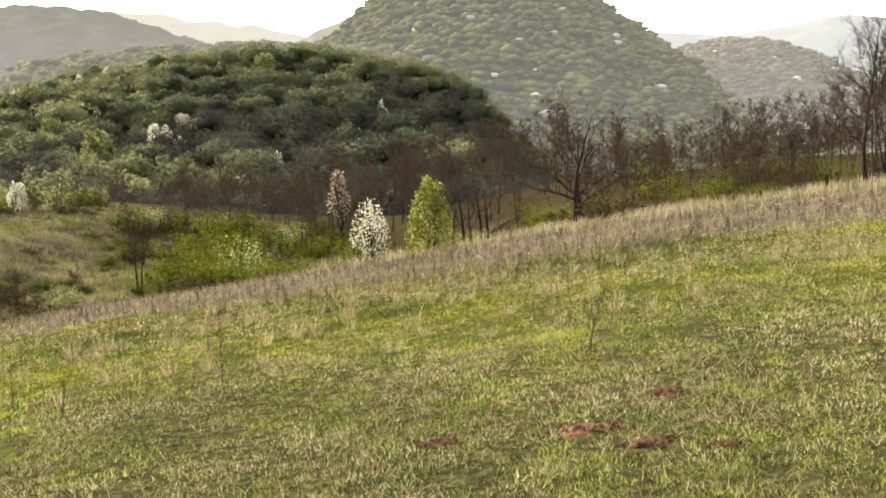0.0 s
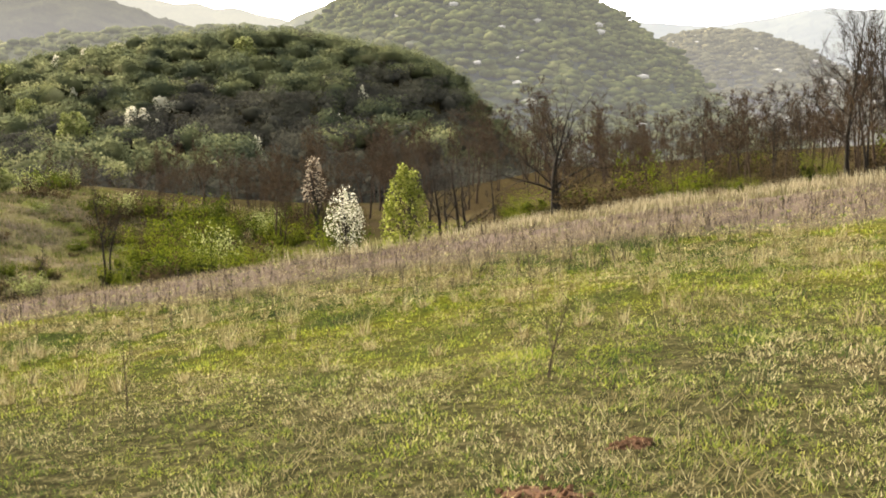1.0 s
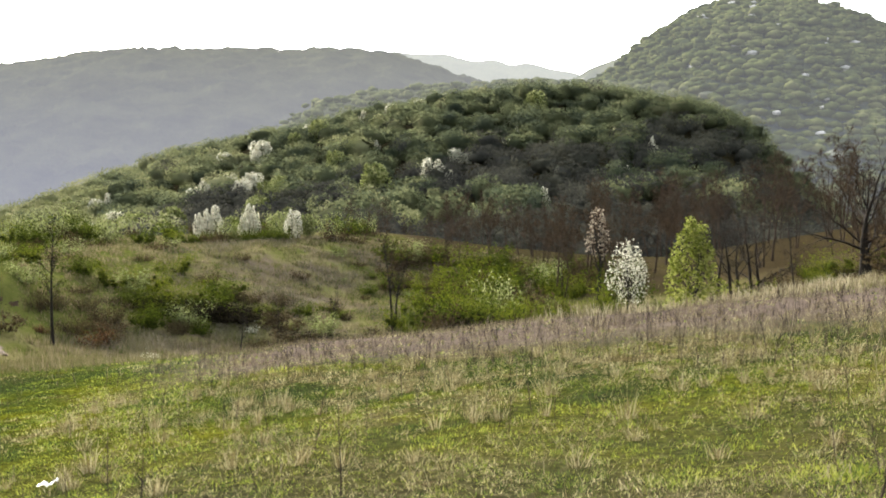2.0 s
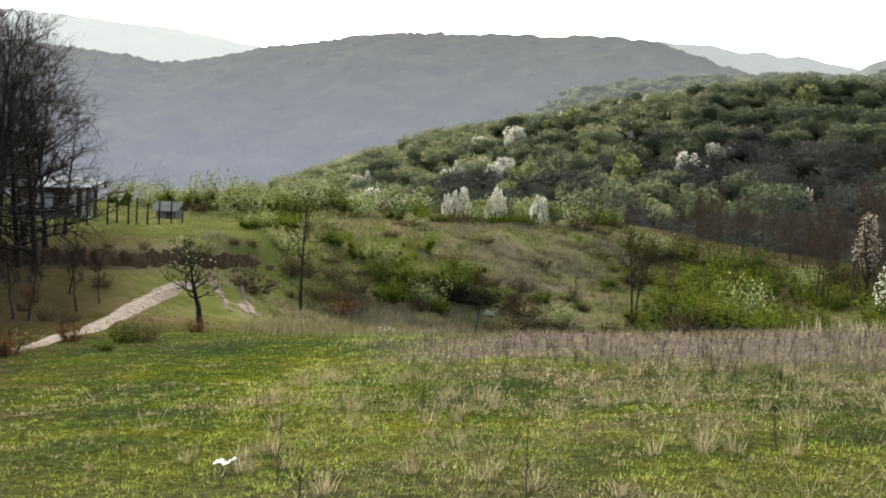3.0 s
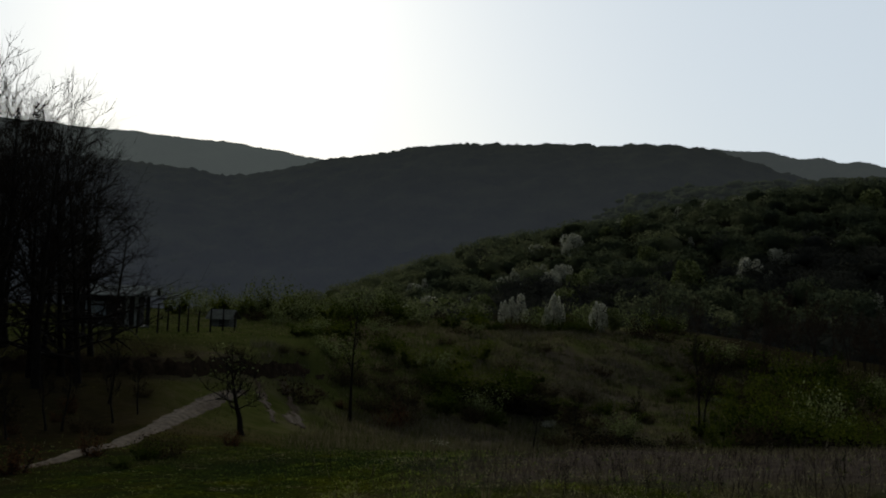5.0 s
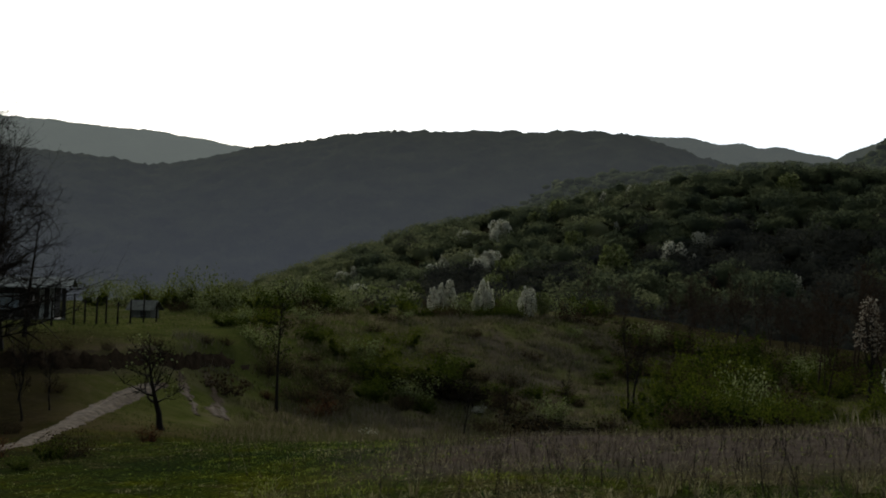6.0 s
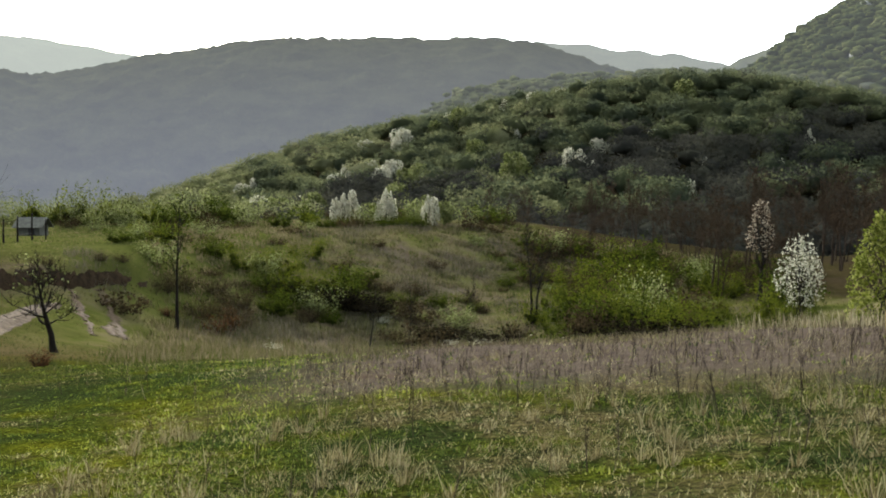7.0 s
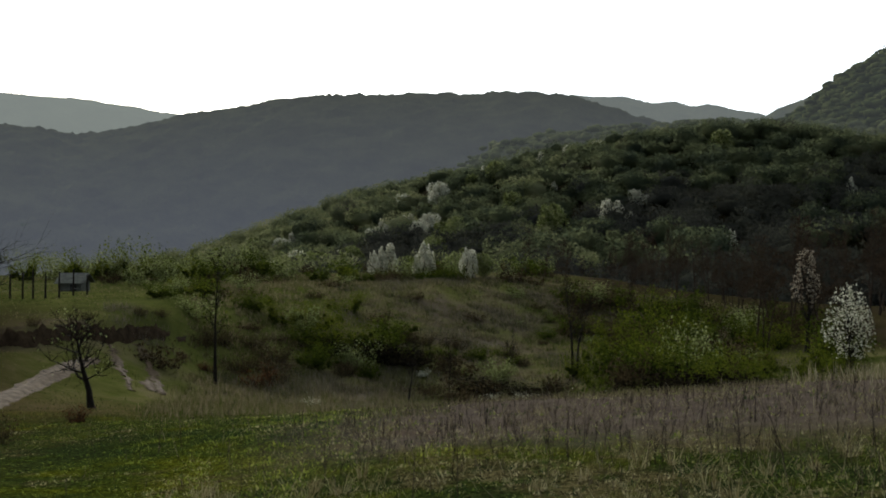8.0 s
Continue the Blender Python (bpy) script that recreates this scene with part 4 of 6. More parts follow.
for az, r, h, src in [(-14.6, 42, 4.6, wood_c), (-15.8, 47, 5.4, wood_a), (-17.6, 54, 6.0, wood_c), (-18.3, 48, 5.4, wood_b), (-19.9, 52, 6.0, wood_a), (-20.8, 50, 5.6, wood_c), (-21.7, 53, 6.2, wood_a), (-22.7, 49, 6.0, wood_b), (-23.9, 58, 7.6, wood_c), (-24.9, 52, 7.0, wood_a), (-25.9, 56, 7.6, wood_b), (-26.8, 50, 7.0, wood_c), (-27.4, 57, 7.6, wood_a), (-29.0, 50, 7.2, wood_b), (-16.2, 50, 5.8, tall_a), (-17.2, 47, 5.6, wood_b), (-18.0, 52, 6.0, tall_c), (-18.6, 46, 5.4, wood_a), (-19.6, 50, 5.6, tall_b), (-20.4, 54, 5.8, wood_b), (-21.2, 48, 5.4, tall_c),
                      (-22.2, 56, 6.0, wood_a), (-23.5, 52, 8.6, tall_a), (-24.6, 55, 8.6, tall_b), (-25.4, 50, 7.4, tall_a), (-26.5, 53, 8.0, tall_b), (-28.0, 51, 8.0, tall_a), (-15.4, 58, 5.6, wood_c), (-19.0, 60, 6.2, wood_c),
                      (-21.0, 62, 6.4, wood_a), (-23.0, 63, 7.0, wood_b), (-17.0, 62, 6.2, wood_b), (-13.0, 60, 4.6, wood_a), (-24.0, 47, 5.0, wood_c), (-30.0, 54, 8.0, tall_a)]:
    x, y = polar(az, r)
    put(src, x, y, R.uniform(0, 360), h / (9.0 if src in (wood_a, wood_b, wood_c) else 11.0) * (0.78 if az > -23.2 else 0.92), group="bare trees on the crest")

x, y = polar(-7.6, 57)
put(wide_tree, x, y, 70, 1.0, group="bare trees beyond the meadow")
for az, r, h, src in [(-4.3, 58, 5.6, tall_c), (-1.4, 62, 5.6, wide_tree), (-2.4, 64, 5.4, wide_tree), (-0.4, 66, 6.2, tall_a), (-10.5, 70, 5.5, wood_a)]:
    x, y = polar(az, r)
    put(src, x, y, R.uniform(0, 360), h / (7.0 if src is wide_tree else 11.0 if src in (tall_a, tall_c) else 9.0), group="bare trees beyond the meadow")

# the brown wood at the foot of the hill
for k in range(85):
    az, r = R.uniform(-13, 15.5), R.uniform(84, 150)
    if az > 9 and r < 100:
        continue
    x, y = polar(az, r)
    h = R.uniform(7.5, 10.5) * (0.8 if az > 8 else 1.0) * (0.75 if az < -8 else 1.0)
    put(R.choice((wood_a, wood_b, wood_c)), x, y, R.uniform(0, 360), h / 9.0, group="brown wood at the hill foot")

# brown woods behind the trees of the crest
for k in range(120):
    az, r = R.uniform(-32, -6), R.uniform(56, 100)
    x, y = polar(az, r)
    top = 1.5 + r * math.tan(radians(R.uniform(-1.2, 1.1) - (1.2 if az > -13 else 0.0)))
    h = min(max(top - land_at(x, y), 3.5), 10.0)
    put(R.choice((wood_a, wood_b, wood_c)), x, y, R.uniform(0, 360), h / 9.0, group="brown wood behind the crest")

# thickets behind the grove and at the foot of the hill
for k in range(60):
    az, r = (R.uniform(51.5, 68), R.uniform(62, 105)) if k < 34 else (R.uniform(5, 21), R.uniform(104, 150))
    x, y = polar(az, r)
    put(R.choice((wood_a, wood_b, wood_c)), x, y, R.uniform(0, 360), R.uniform(0.45, 0.8) * (1.0 if k < 34 else 0.8), group="brown thickets")

# single trees of the dip
thin_tree = bare_tree(51, "thin young tree with a leafy top and bare lower stem", height=5.9, girth=0.085, limbs=20, first=0.38, angle=60, limb_len=0.16, subs=4, twigs=4, buds=LEAF_DEEP, bud_n=170, bud_size=0.09, sprays=2, crook=0.02)
x, y = polar(36.2, 55.8)
thin_tree.matrix_basis = pose(x, y, land_at(x, y), 0, 0, 0) @ Matrix.Scale(1.13, 4)
far_thin = bare_tree(52, "thin forked tree with pale budding top", height=6.0, girth=0.13, limbs=14, first=0.45, angle=38, limb_len=0.28, subs=4, twigs=4, buds=LEAF_BROWN, bud_n=220, bud_size=0.09, sprays=3, stems=2, twig_w=0.02)
x, y = polar(17.85, 71)
far_thin.matrix_basis = pose(x, y, land_at(x, y), 0, 0, 0) @ Matrix.Scale(1.15, 4)
apple = bare_tree(53, "small crooked fruit tree with sparse green leaves", height=2.6, girth=0.11, limbs=16, first=0.34, angle=75, limb_len=0.48, subs=6, twigs=5, buds=LEAF_PALE, bud_n=170, bud_size=0.05, crook=0.12, lean=0.22, name="fruit_tree", twig_w=0.01)
x, y = polar(40.5, 40.5)
apple.matrix_basis = pose(x, y, land_at(x, y), 0, 0, 200) @ Matrix.Scale(1.2, 4)
small_bare = bare_tree(54, "small leafless tree beside the dirt track", height=2.5, girth=0.05, limbs=10, first=0.35, angle=45, limb_len=0.4, subs=4, twigs=4)
x, y = polar(48.9, 38)
small_bare.matrix_basis = pose(x, y, land_at(x, y), 0, 0, 0)
for az, r, h in [(46.8, 40, 2.2), (45.9, 42, 1.8), (49.6, 38, 2.4), (51.0, 36, 2.0), (47.6, 44, 2.4), (52.5, 40, 2.2), (26.5, 60, 3.0), (24.5, 66, 2.6), (21.6, 72, 2.8)]:
    x, y = polar(az, r)
    put(small_bare, x, y, R.uniform(0, 360), h / 2.5, group="saplings", label="leafless sapling in rough grass")

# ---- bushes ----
spring_bush = bush(61, "yellow-green bush in young spring leaf", LEAF_SPRING, 3.0, 2.4, 3200, 0.06, upright=0.4, core=SHADE_CORE)
spring_wide = bush(62, "broad yellow-green bush in young leaf", LEAF_SPRING, 4.0, 2.2, 3400, 0.062, stems=20, core=SHADE_CORE)
deep_bush = bush(63, "dark green bush in rough grass", LEAF_DEEP, 3.0, 2.0, 1700, 0.09, core=SHADE_CORE)
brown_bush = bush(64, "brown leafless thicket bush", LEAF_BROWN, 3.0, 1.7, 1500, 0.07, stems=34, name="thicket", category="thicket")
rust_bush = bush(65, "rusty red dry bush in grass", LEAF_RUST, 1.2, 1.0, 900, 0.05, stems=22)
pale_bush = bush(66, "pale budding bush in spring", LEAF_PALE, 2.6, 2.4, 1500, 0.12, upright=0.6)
far_spring = bush(71, "yellow-green bush at the far pasture edge", LEAF_SPRING, 3.2, 2.3, 1000, 0.1, stems=11, core=SHADE_CORE)
far_deep = bush(72, "dark green bush at the far pasture edge", LEAF_DEEP, 3.0, 2.0, 750, 0.13, stems=11, core=SHADE_CORE)
far_brown = bush(73, "brown leafless bush on the rough slope", LEAF_BROWN, 3.0, 1.7, 600, 0.13, stems=12, name="thicket", category="thicket")
far_pale = bush(74, "pale budding bush on the rough slope", LEAF_PALE, 2.6, 2.4, 1000, 0.095, stems=11, upright=0.5)
shade_bush = bush(68, "low dark bush added as shade", LEAF_SHADE, 3.2, 1.6, 1500, 0.1, stems=26, core=LEAF_SHADE)
white_bush = bush(67, "low bush with white flowers", BLOSSOM, 1.6, 0.9, 500, 0.07, stems=18, leaf_name="blossom")

for az, r, s, src in [(11.0, 50, 1.15, spring_bush), (9.6, 51, 1.3, spring_bush), (12.8, 49, 0.6, brown_bush), (10.4, 49, 0.5, brown_bush), (14.6, 51, 0.6, brown_bush), (16.2, 53, 0.6, brown_bush), (11.8, 55, 1.25, deep_bush), (13.4, 57, 1.2, spring_bush), (15.6, 60, 1.2, deep_bush), (12.4, 53, 1.0, spring_bush), (13.8, 52, 0.8, deep_bush), (8.2, 53, 1.05, deep_bush), (8.8, 57, 1.1, spring_bush), (10.4, 58, 1.2, spring_wide),
                      (15.2, 55, 0.7, brown_bush), (16.6, 58, 0.85, spring_wide), (14.6, 60, 1.0, deep_bush), (6.9, 55, 0.9, spring_wide), (5.6, 56, 0.75, spring_wide), (3.4, 57, 0.65, spring_bush), (2.2, 57, 0.6, spring_wide),
                      (12.0, 62, 1.1, brown_bush), (13.2, 66, 1.2, deep_bush), (10.9, 68, 1.1, spring_bush), (16.0, 68, 1.1, spring_wide), (17.4, 63, 0.9, deep_bush), (7.6, 64, 0.95, spring_bush), (9.3, 70, 1.1, brown_bush),
                      (14.2, 74, 1.3, spring_wide), (11.6, 76, 1.3, deep_bush), (8.2, 74, 1.1, spring_wide), (17.9, 52, 0.55, brown_bush), (-5.6, 55, 0.8, spring_bush), (-6.4, 60, 0.9, spring_wide), (-9.5, 58, 0.7, spring_wide),
                      (-12.8, 44, 0.4, brown_bush), (-14.4, 43, 0.45, spring_wide), (-15.6, 45, 0.65, spring_bush), (-16.6, 43, 0.4, brown_bush), (-18.0, 44, 0.4, spring_wide), (-20.0, 45, 0.5, brown_bush), (-22.0, 46, 0.5, spring_bush), (-24.5, 47, 0.5, brown_bush),
                      (4.6, 62, 0.9, deep_bush), (0.0, 59, 0.6, spring_wide), (-1.6, 60, 0.6, brown_bush), (-3.2, 57, 0.6, brown_bush)]:
    x, y = polar(az, r * 1.16 if az > 1 else r)
    put(src, x, y, R.uniform(0, 360), s * (R.uniform(0.55, 1.1) if az > 1 else 1.0), tall=R.uniform(0.5, 1.15), group="bushes below the meadow")

# dark bushes added to stand in for shadow at the feet of green ones
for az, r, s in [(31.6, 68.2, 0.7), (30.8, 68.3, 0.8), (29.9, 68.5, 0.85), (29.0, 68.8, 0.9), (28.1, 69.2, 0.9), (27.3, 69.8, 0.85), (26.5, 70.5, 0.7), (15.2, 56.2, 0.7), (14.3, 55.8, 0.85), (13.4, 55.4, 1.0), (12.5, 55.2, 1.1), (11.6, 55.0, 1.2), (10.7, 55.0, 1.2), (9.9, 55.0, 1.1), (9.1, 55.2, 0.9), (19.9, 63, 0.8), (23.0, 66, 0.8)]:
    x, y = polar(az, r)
    put(shade_bush, x, y, R.uniform(0, 360), s * 1.4, tall=0.55, group="dark underwood", label="low dark bush added for the shade below green bushes")

# the thicket behind the spring bushes, up to the foot of the wood
for k in range(60):
    az, r = R.uniform(3, 19), R.uniform(62, 106)
    x, y = polar(az, r)
    put(R.choice((far_brown, far_brown, far_deep, far_spring, far_pale, far_spring)), x, y, R.uniform(0, 360), R.uniform(0.6, 1.3), tall=R.uniform(0.8, 1.3), group="thicket below the wood", label="budding thicket bush at the foot of the wood")

for az, r, s, src in [(32.2, 54, 0.9, deep_bush), (30.8, 54, 1.05, spring_wide), (29.6, 55, 1.0, spring_bush), (31.6, 53, 0.5, spring_wide), (33.6, 54, 0.9, brown_bush), (31.4, 58, 1.0, spring_bush), (30.2, 51, 0.5, brown_bush), (32.0, 50.5, 0.5, brown_bush), (29.2, 52, 0.5, brown_bush), (28.2, 57, 1.15, deep_bush), (27.6, 60, 1.1, deep_bush), (34.8, 56, 0.8, brown_bush),
                      (36.2, 55, 0.75, brown_bush), (35.2, 51, 0.9, brown_bush), (33.2, 50, 0.8, brown_bush), (31.6, 50, 0.8, deep_bush), (30.0, 50, 0.7, brown_bush), (28.6, 51, 0.6, deep_bush), (37.0, 54, 0.7, brown_bush), (36.6, 50, 0.6, rust_bush),
                      (36.9, 50, 0.5, rust_bush), (34.0, 48.5, 1.3, rust_bush), (33.6, 62, 0.9, spring_bush), (30.2, 64, 1.0, spring_bush), (26.2, 66, 0.8, brown_bush), (25.0, 64, 0.55, deep_bush), (22.0, 70, 0.75, pale_bush),
                      (21.4, 68, 0.6, brown_bush), (20.8, 66, 0.5, brown_bush), (24.4, 78, 0.9, brown_bush), (27.0, 76, 0.8, brown_bush), (28.6, 80, 0.9, brown_bush), (32.4, 72, 0.8, pale_bush), (35.0, 74, 0.8, deep_bush), (23.0, 76, 0.7, deep_bush),
                      (42.4, 57.4, 0.3, brown_bush), (44.6, 53.4, 0.3, brown_bush), (46.4, 53.2, 0.25, brown_bush), (40.2, 61.2, 0.35, brown_bush), (39.2, 62.4, 0.4, brown_bush)]:
    x, y = polar(az, r * (1.27 if 27 < az < 32.5 else 1.16) if r < 70 and az < 38 else r)
    put(src, x, y, R.uniform(0, 360), s * (0.85 if 27 < az < 32.5 else 0.92), tall=R.uniform(0.75, 1.1), group="bushes in the dip")

for k in range(70):
    az, r = R.uniform(15, 40), R.uniform(52, 104)
    if 34 < az < 38.5 and r < 66:
        continue
    x, y = polar(az, r)
    put(R.choice((far_brown, far_brown, far_deep, far_spring, far_pale, far_brown, far_deep)), x, y, R.uniform(0, 360), R.choice((0.4, 0.55, 0.7, 0.9)) * R.uniform(0.8, 1.2), tall=R.uniform(0.45, 0.9), group="scrub on the slope")
for k in range(52):
    az, r = R.uniform(19, 51), R.uniform(104, 128)
    x, y = polar(az, r)
    put(R.choice((far_deep, far_brown, far_brown, far_pale, far_deep, far_spring, far_pale)), x, y, R.uniform(0, 360), R.uniform(0.6, 1.25), group="bushes at the shelf edge")
for k in range(30):
    az, r = R.uniform(4, 19), R.uniform(92, 106)
    x, y = polar(az, r)
    put(R.choice((far_brown, far_brown, far_deep)), x, y, R.uniform(0, 360), R.uniform(0.7, 1.3), group="brush before the brown wood", label="brown leafless brush at the edge of the wood")
for az, r, s, src in [(47.6, 112, 1.0, far_spring), (46.4, 112, 1.1, far_pale), (44.6, 112, 1.3, far_spring), (43.2, 113, 1.15, far_pale), (42.3, 112, 1.5, far_spring), (41.7, 113, 1.35, far_pale), (40.6, 112, 1.2, far_deep), (39.0, 112, 1.0, far_spring), (37.6, 111, 1.2, far_pale), (36.6, 112, 1.4, far_pale), (35.2, 111, 1.2, far_deep), (33.9, 110, 1.3, far_pale)]:
    x, y = polar(az, r)
    put(src, x, y, R.uniform(0, 360), s, tall=R.uniform(0.9, 1.2), group="shrubs behind the lawn", label="rounded pale green shrub behind the lawn")
for k in range(46):
    az, r = R.uniform(-31, -2), R.uniform(43, 74)
    x, y = polar(az, r)
    put(R.choice((far_brown, far_brown, brown_bush, far_brown, far_brown, brown_bush, far_spring)), x, y, R.uniform(0, 360), R.uniform(0.5, 1.0), tall=R.uniform(0.7, 1.2), group="undergrowth of the crest wood", label="brown undergrowth bush below the crest trees")
for az, r, s in [(28.8, 108, 0.9), (27.8, 107, 0.9), (26.8, 106.5, 0.9), (25.8, 106, 0.9), (24.8, 105.5, 0.85), (29.8, 108, 0.8)]:
    x, y = polar(az, r)
    put(deep_bush, x, y, R.uniform(0, 360), s, tall=0.7, group="dark hedge", label="dark low hedge bush below white trees")
for az, r, s, src in [(41.2, 26, 0.36, brown_bush), (41.9, 25.6, 0.2, deep_bush), (46.9, 23.4, 0.6, rust_bush), (42.2, 23.4, 0.12, deep_bush), (39.8, 33.0, 0.5, rust_bush), (45.0, 27.5, 0.5, rust_bush), (50.2, 26.5, 0.45, rust_bush)]:
    x, y = polar(az, r)
    put(src, x, y, R.uniform(0, 360), s, group="low bushes by the track", label="low dark dry bush in the grass beside the track")
for k in range(22):
    az, r = R.uniform(46, 62), R.uniform(36, 47)
    x, y = polar(az, r)
    put(R.choice((far_brown, brown_bush, rust_bush)), x, y, R.uniform(0, 360), R.uniform(0.25, 0.5), group="undergrowth below the bare trees", label="low brown undergrowth bush below bare trees")
for az, r, s in [(17.6, 57, 0.9), (16.8, 56.5, 0.8), (16.0, 56.6, 0.75), (15.0, 56.2, 0.7), (20.4, 62, 0.8), (22.2, 64, 0.7), (26.0, 68, 0.6), (31.0, 49, 0.5)]:
    x, y = polar(az, r)
    put(white_bush, x, y, R.uniform(0, 360), s, group="flowering low bushes")
for root in (blossom_round, blossom_tall, pale_tree, tall_a, tall_b, tall_c, side_tree, wide_tree, wood_a, wood_b, wood_c, spring_bush, spring_wide, deep_bush, brown_bush, rust_bush, pale_bush, white_bush, shade_bush, far_spring, far_deep, far_brown, far_pale):
    clear(root)

# ---- grass and weeds ----
def blades(rng, x, y, height, width, lean, mat, name, label, bend=0.5, two=True, out=None):
    """Grass blades, each a tapering bent strip, joined into one mass."""
    n = len(x)
    z = land(x, y) - 0.005
    th = rng.uniform(0, 2 * np.pi, n) if out is None else out
    dx, dy = np.cos(th), np.sin(th)
    ph = rng.uniform(0, np.pi, n) if out is None else th + np.pi / 2 + rng.normal(0, 0.5, n)
    wx, wy = np.cos(ph) * width / 2, np.sin(ph) * width / 2
    p0 = np.stack([x, y, z], -1)
    w = np.stack([wx, wy, np.zeros(n)], -1)
    up = np.stack([dx * np.sin(lean * (1 - bend)), dy * np.sin(lean * (1 - bend)), np.cos(lean * (1 - bend))], -1)
    up2 = np.stack([dx * np.sin(lean), dy * np.sin(lean), np.cos(lean)], -1)
    mid = p0 + up * (height * 0.55)[:, None]
    tip = mid + up2 * (height * 0.45)[:, None]
    i = np.arange(n)[:, None]
    if two:
        v = np.stack([p0 - w, p0 + w, mid + w * 0.75, mid - w * 0.75, tip], 1).reshape(-1, 3)
        f = [i * 5 + np.array([[0, 1, 2, 3]]), i * 5 + np.array([[3, 2, 4]])]
    else:
        v = np.stack([p0 - w, p0 + w, tip], 1).reshape(-1, 3)
        f = [i * 3 + np.array([[0, 1, 2]])]
    return tagged(new(name, mesh_of(name, v, f, mat)), label, "grass", kind="stuff")


def wedge(rng, n, az0, az1, r0, r1, power=1.0):
    a, r = np.radians(rng.uniform(az0, az1, n)), r0 + (r1 - r0) * rng.random(n) ** power
    return -r * np.sin(a), r * np.cos(a)


def patches(x, y, scale, seed):
    return 0.5 + 0.5 * fbm(x, y, scale, 3, seed)


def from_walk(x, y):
    """Distance from the camera's path over the meadow; blades and stems widen with it."""
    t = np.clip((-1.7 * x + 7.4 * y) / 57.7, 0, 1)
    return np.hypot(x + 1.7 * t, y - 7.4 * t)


def in_belt(x, y, beyond=0.0):
    """1 inside the belt of dry weeds, 0 on the short turf."""
    r, az = np.hypot(x, y), np.degrees(np.arctan2(-x, y))
    edge = 14.6 + beyond + 0.5 * np.sin(az * 0.21) + 2.0 * (patches(x, y, 9, 5) - 0.5) + 0.22 * np.clip(az - 8, 0, 40) + 0.12 * np.clip(-az - 12, 0, 20)
    return smooth(edge - 1.8, edge + 2.5, r) * smooth(-30, -22, -az + 4 * (patches(x, y, 12, 8) - 0.5) * 2)


GRASS = turf_leaf_material("meadow_grass")
STRAW = leaf_material("straw", [(0.1, (0.2, 0.155, 0.075)), (0.5, (0.34, 0.28, 0.15)), (0.9, (0.54, 0.47, 0.3))], 0.35, 0.6)
WEED = leaf_material("dry_weed_stems", [(0.1, (0.032, 0.024, 0.02)), (0.5, (0.062, 0.046, 0.04)), (0.78, (0.13, 0.1, 0.08)), (0.95, (0.45, 0.38, 0.28))], 0.2, 0.8)
HAY = leaf_material("dry_grass_haze", [(0.25, (0.1, 0.074, 0.066)), (0.45, (0.175, 0.133, 0.112)), (0.6, (0.26, 0.205, 0.15)), (0.78, (0.42, 0.35, 0.22))], 0.35, 0.8, 0.25)
PLUME = leaf_material("pale_plumes", [(0.1, (0.19, 0.155, 0.1)), (0.5, (0.32, 0.27, 0.18)), (0.9, (0.5, 0.44, 0.32))], 0.4, 0.7)

rng = np.random.default_rng(71)
for count, per, r0, r1, power, left in ((24000, 11, 2.6, 9.5, 1.3, -31), (32000, 6, 9.0, 30, 1.35, -31), (24000, 5, 9.0, 34, 1.2, 24)):
    cx, cy = wedge(rng, count, left, 68, r0, r1, power)
    keep = (rng.random(count) > 0.8 * in_belt(cx, cy, 4.0)) & (rng.random(count) > 0.6 * smooth(36, 46, np.degrees(np.arctan2(-cx, cy))) * smooth(12, 20, np.hypot(cx, cy))) & (patches(cx, cy, 0.9, 3) + rng.normal(0, 0.12, count) > 0.3)
    cx, cy = cx[keep], cy[keep]
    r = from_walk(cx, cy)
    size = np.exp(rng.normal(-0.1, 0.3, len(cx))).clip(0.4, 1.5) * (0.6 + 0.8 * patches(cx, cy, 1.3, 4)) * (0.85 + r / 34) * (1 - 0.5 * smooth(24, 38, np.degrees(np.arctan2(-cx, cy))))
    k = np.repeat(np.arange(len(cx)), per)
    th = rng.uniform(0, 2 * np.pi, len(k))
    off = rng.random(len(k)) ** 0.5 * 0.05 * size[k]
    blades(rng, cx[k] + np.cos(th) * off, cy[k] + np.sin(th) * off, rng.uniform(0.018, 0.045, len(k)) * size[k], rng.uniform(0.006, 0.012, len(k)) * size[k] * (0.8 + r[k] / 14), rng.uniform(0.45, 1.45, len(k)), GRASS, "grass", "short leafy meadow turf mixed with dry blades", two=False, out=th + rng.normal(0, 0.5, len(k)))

# clumps of taller blades that stand out of the turf, and flattened pale ones
for count, per, mat, hi, name, label in ((4200, 30, GRASS, 0.075, "grass_clumps", "taller clumps of green grass in the turf"), (1300, 26, STRAW, 0.11, "dry_grass", "flattened clumps of bleached grass")):
    c = wedge(rng, count, -31, 66, 2.6, 17, 1.0)
    k = np.repeat(np.arange(count), per)
    spread = rng.uniform(0.02, 0.1, count)[k]
    x, y = c[0][k] + rng.normal(0, 1, len(k)) * spread, c[1][k] + rng.normal(0, 1, len(k)) * spread
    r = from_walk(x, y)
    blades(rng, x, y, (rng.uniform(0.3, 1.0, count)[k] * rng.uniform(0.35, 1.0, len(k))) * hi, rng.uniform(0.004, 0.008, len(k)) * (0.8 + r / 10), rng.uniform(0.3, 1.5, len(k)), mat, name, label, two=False)

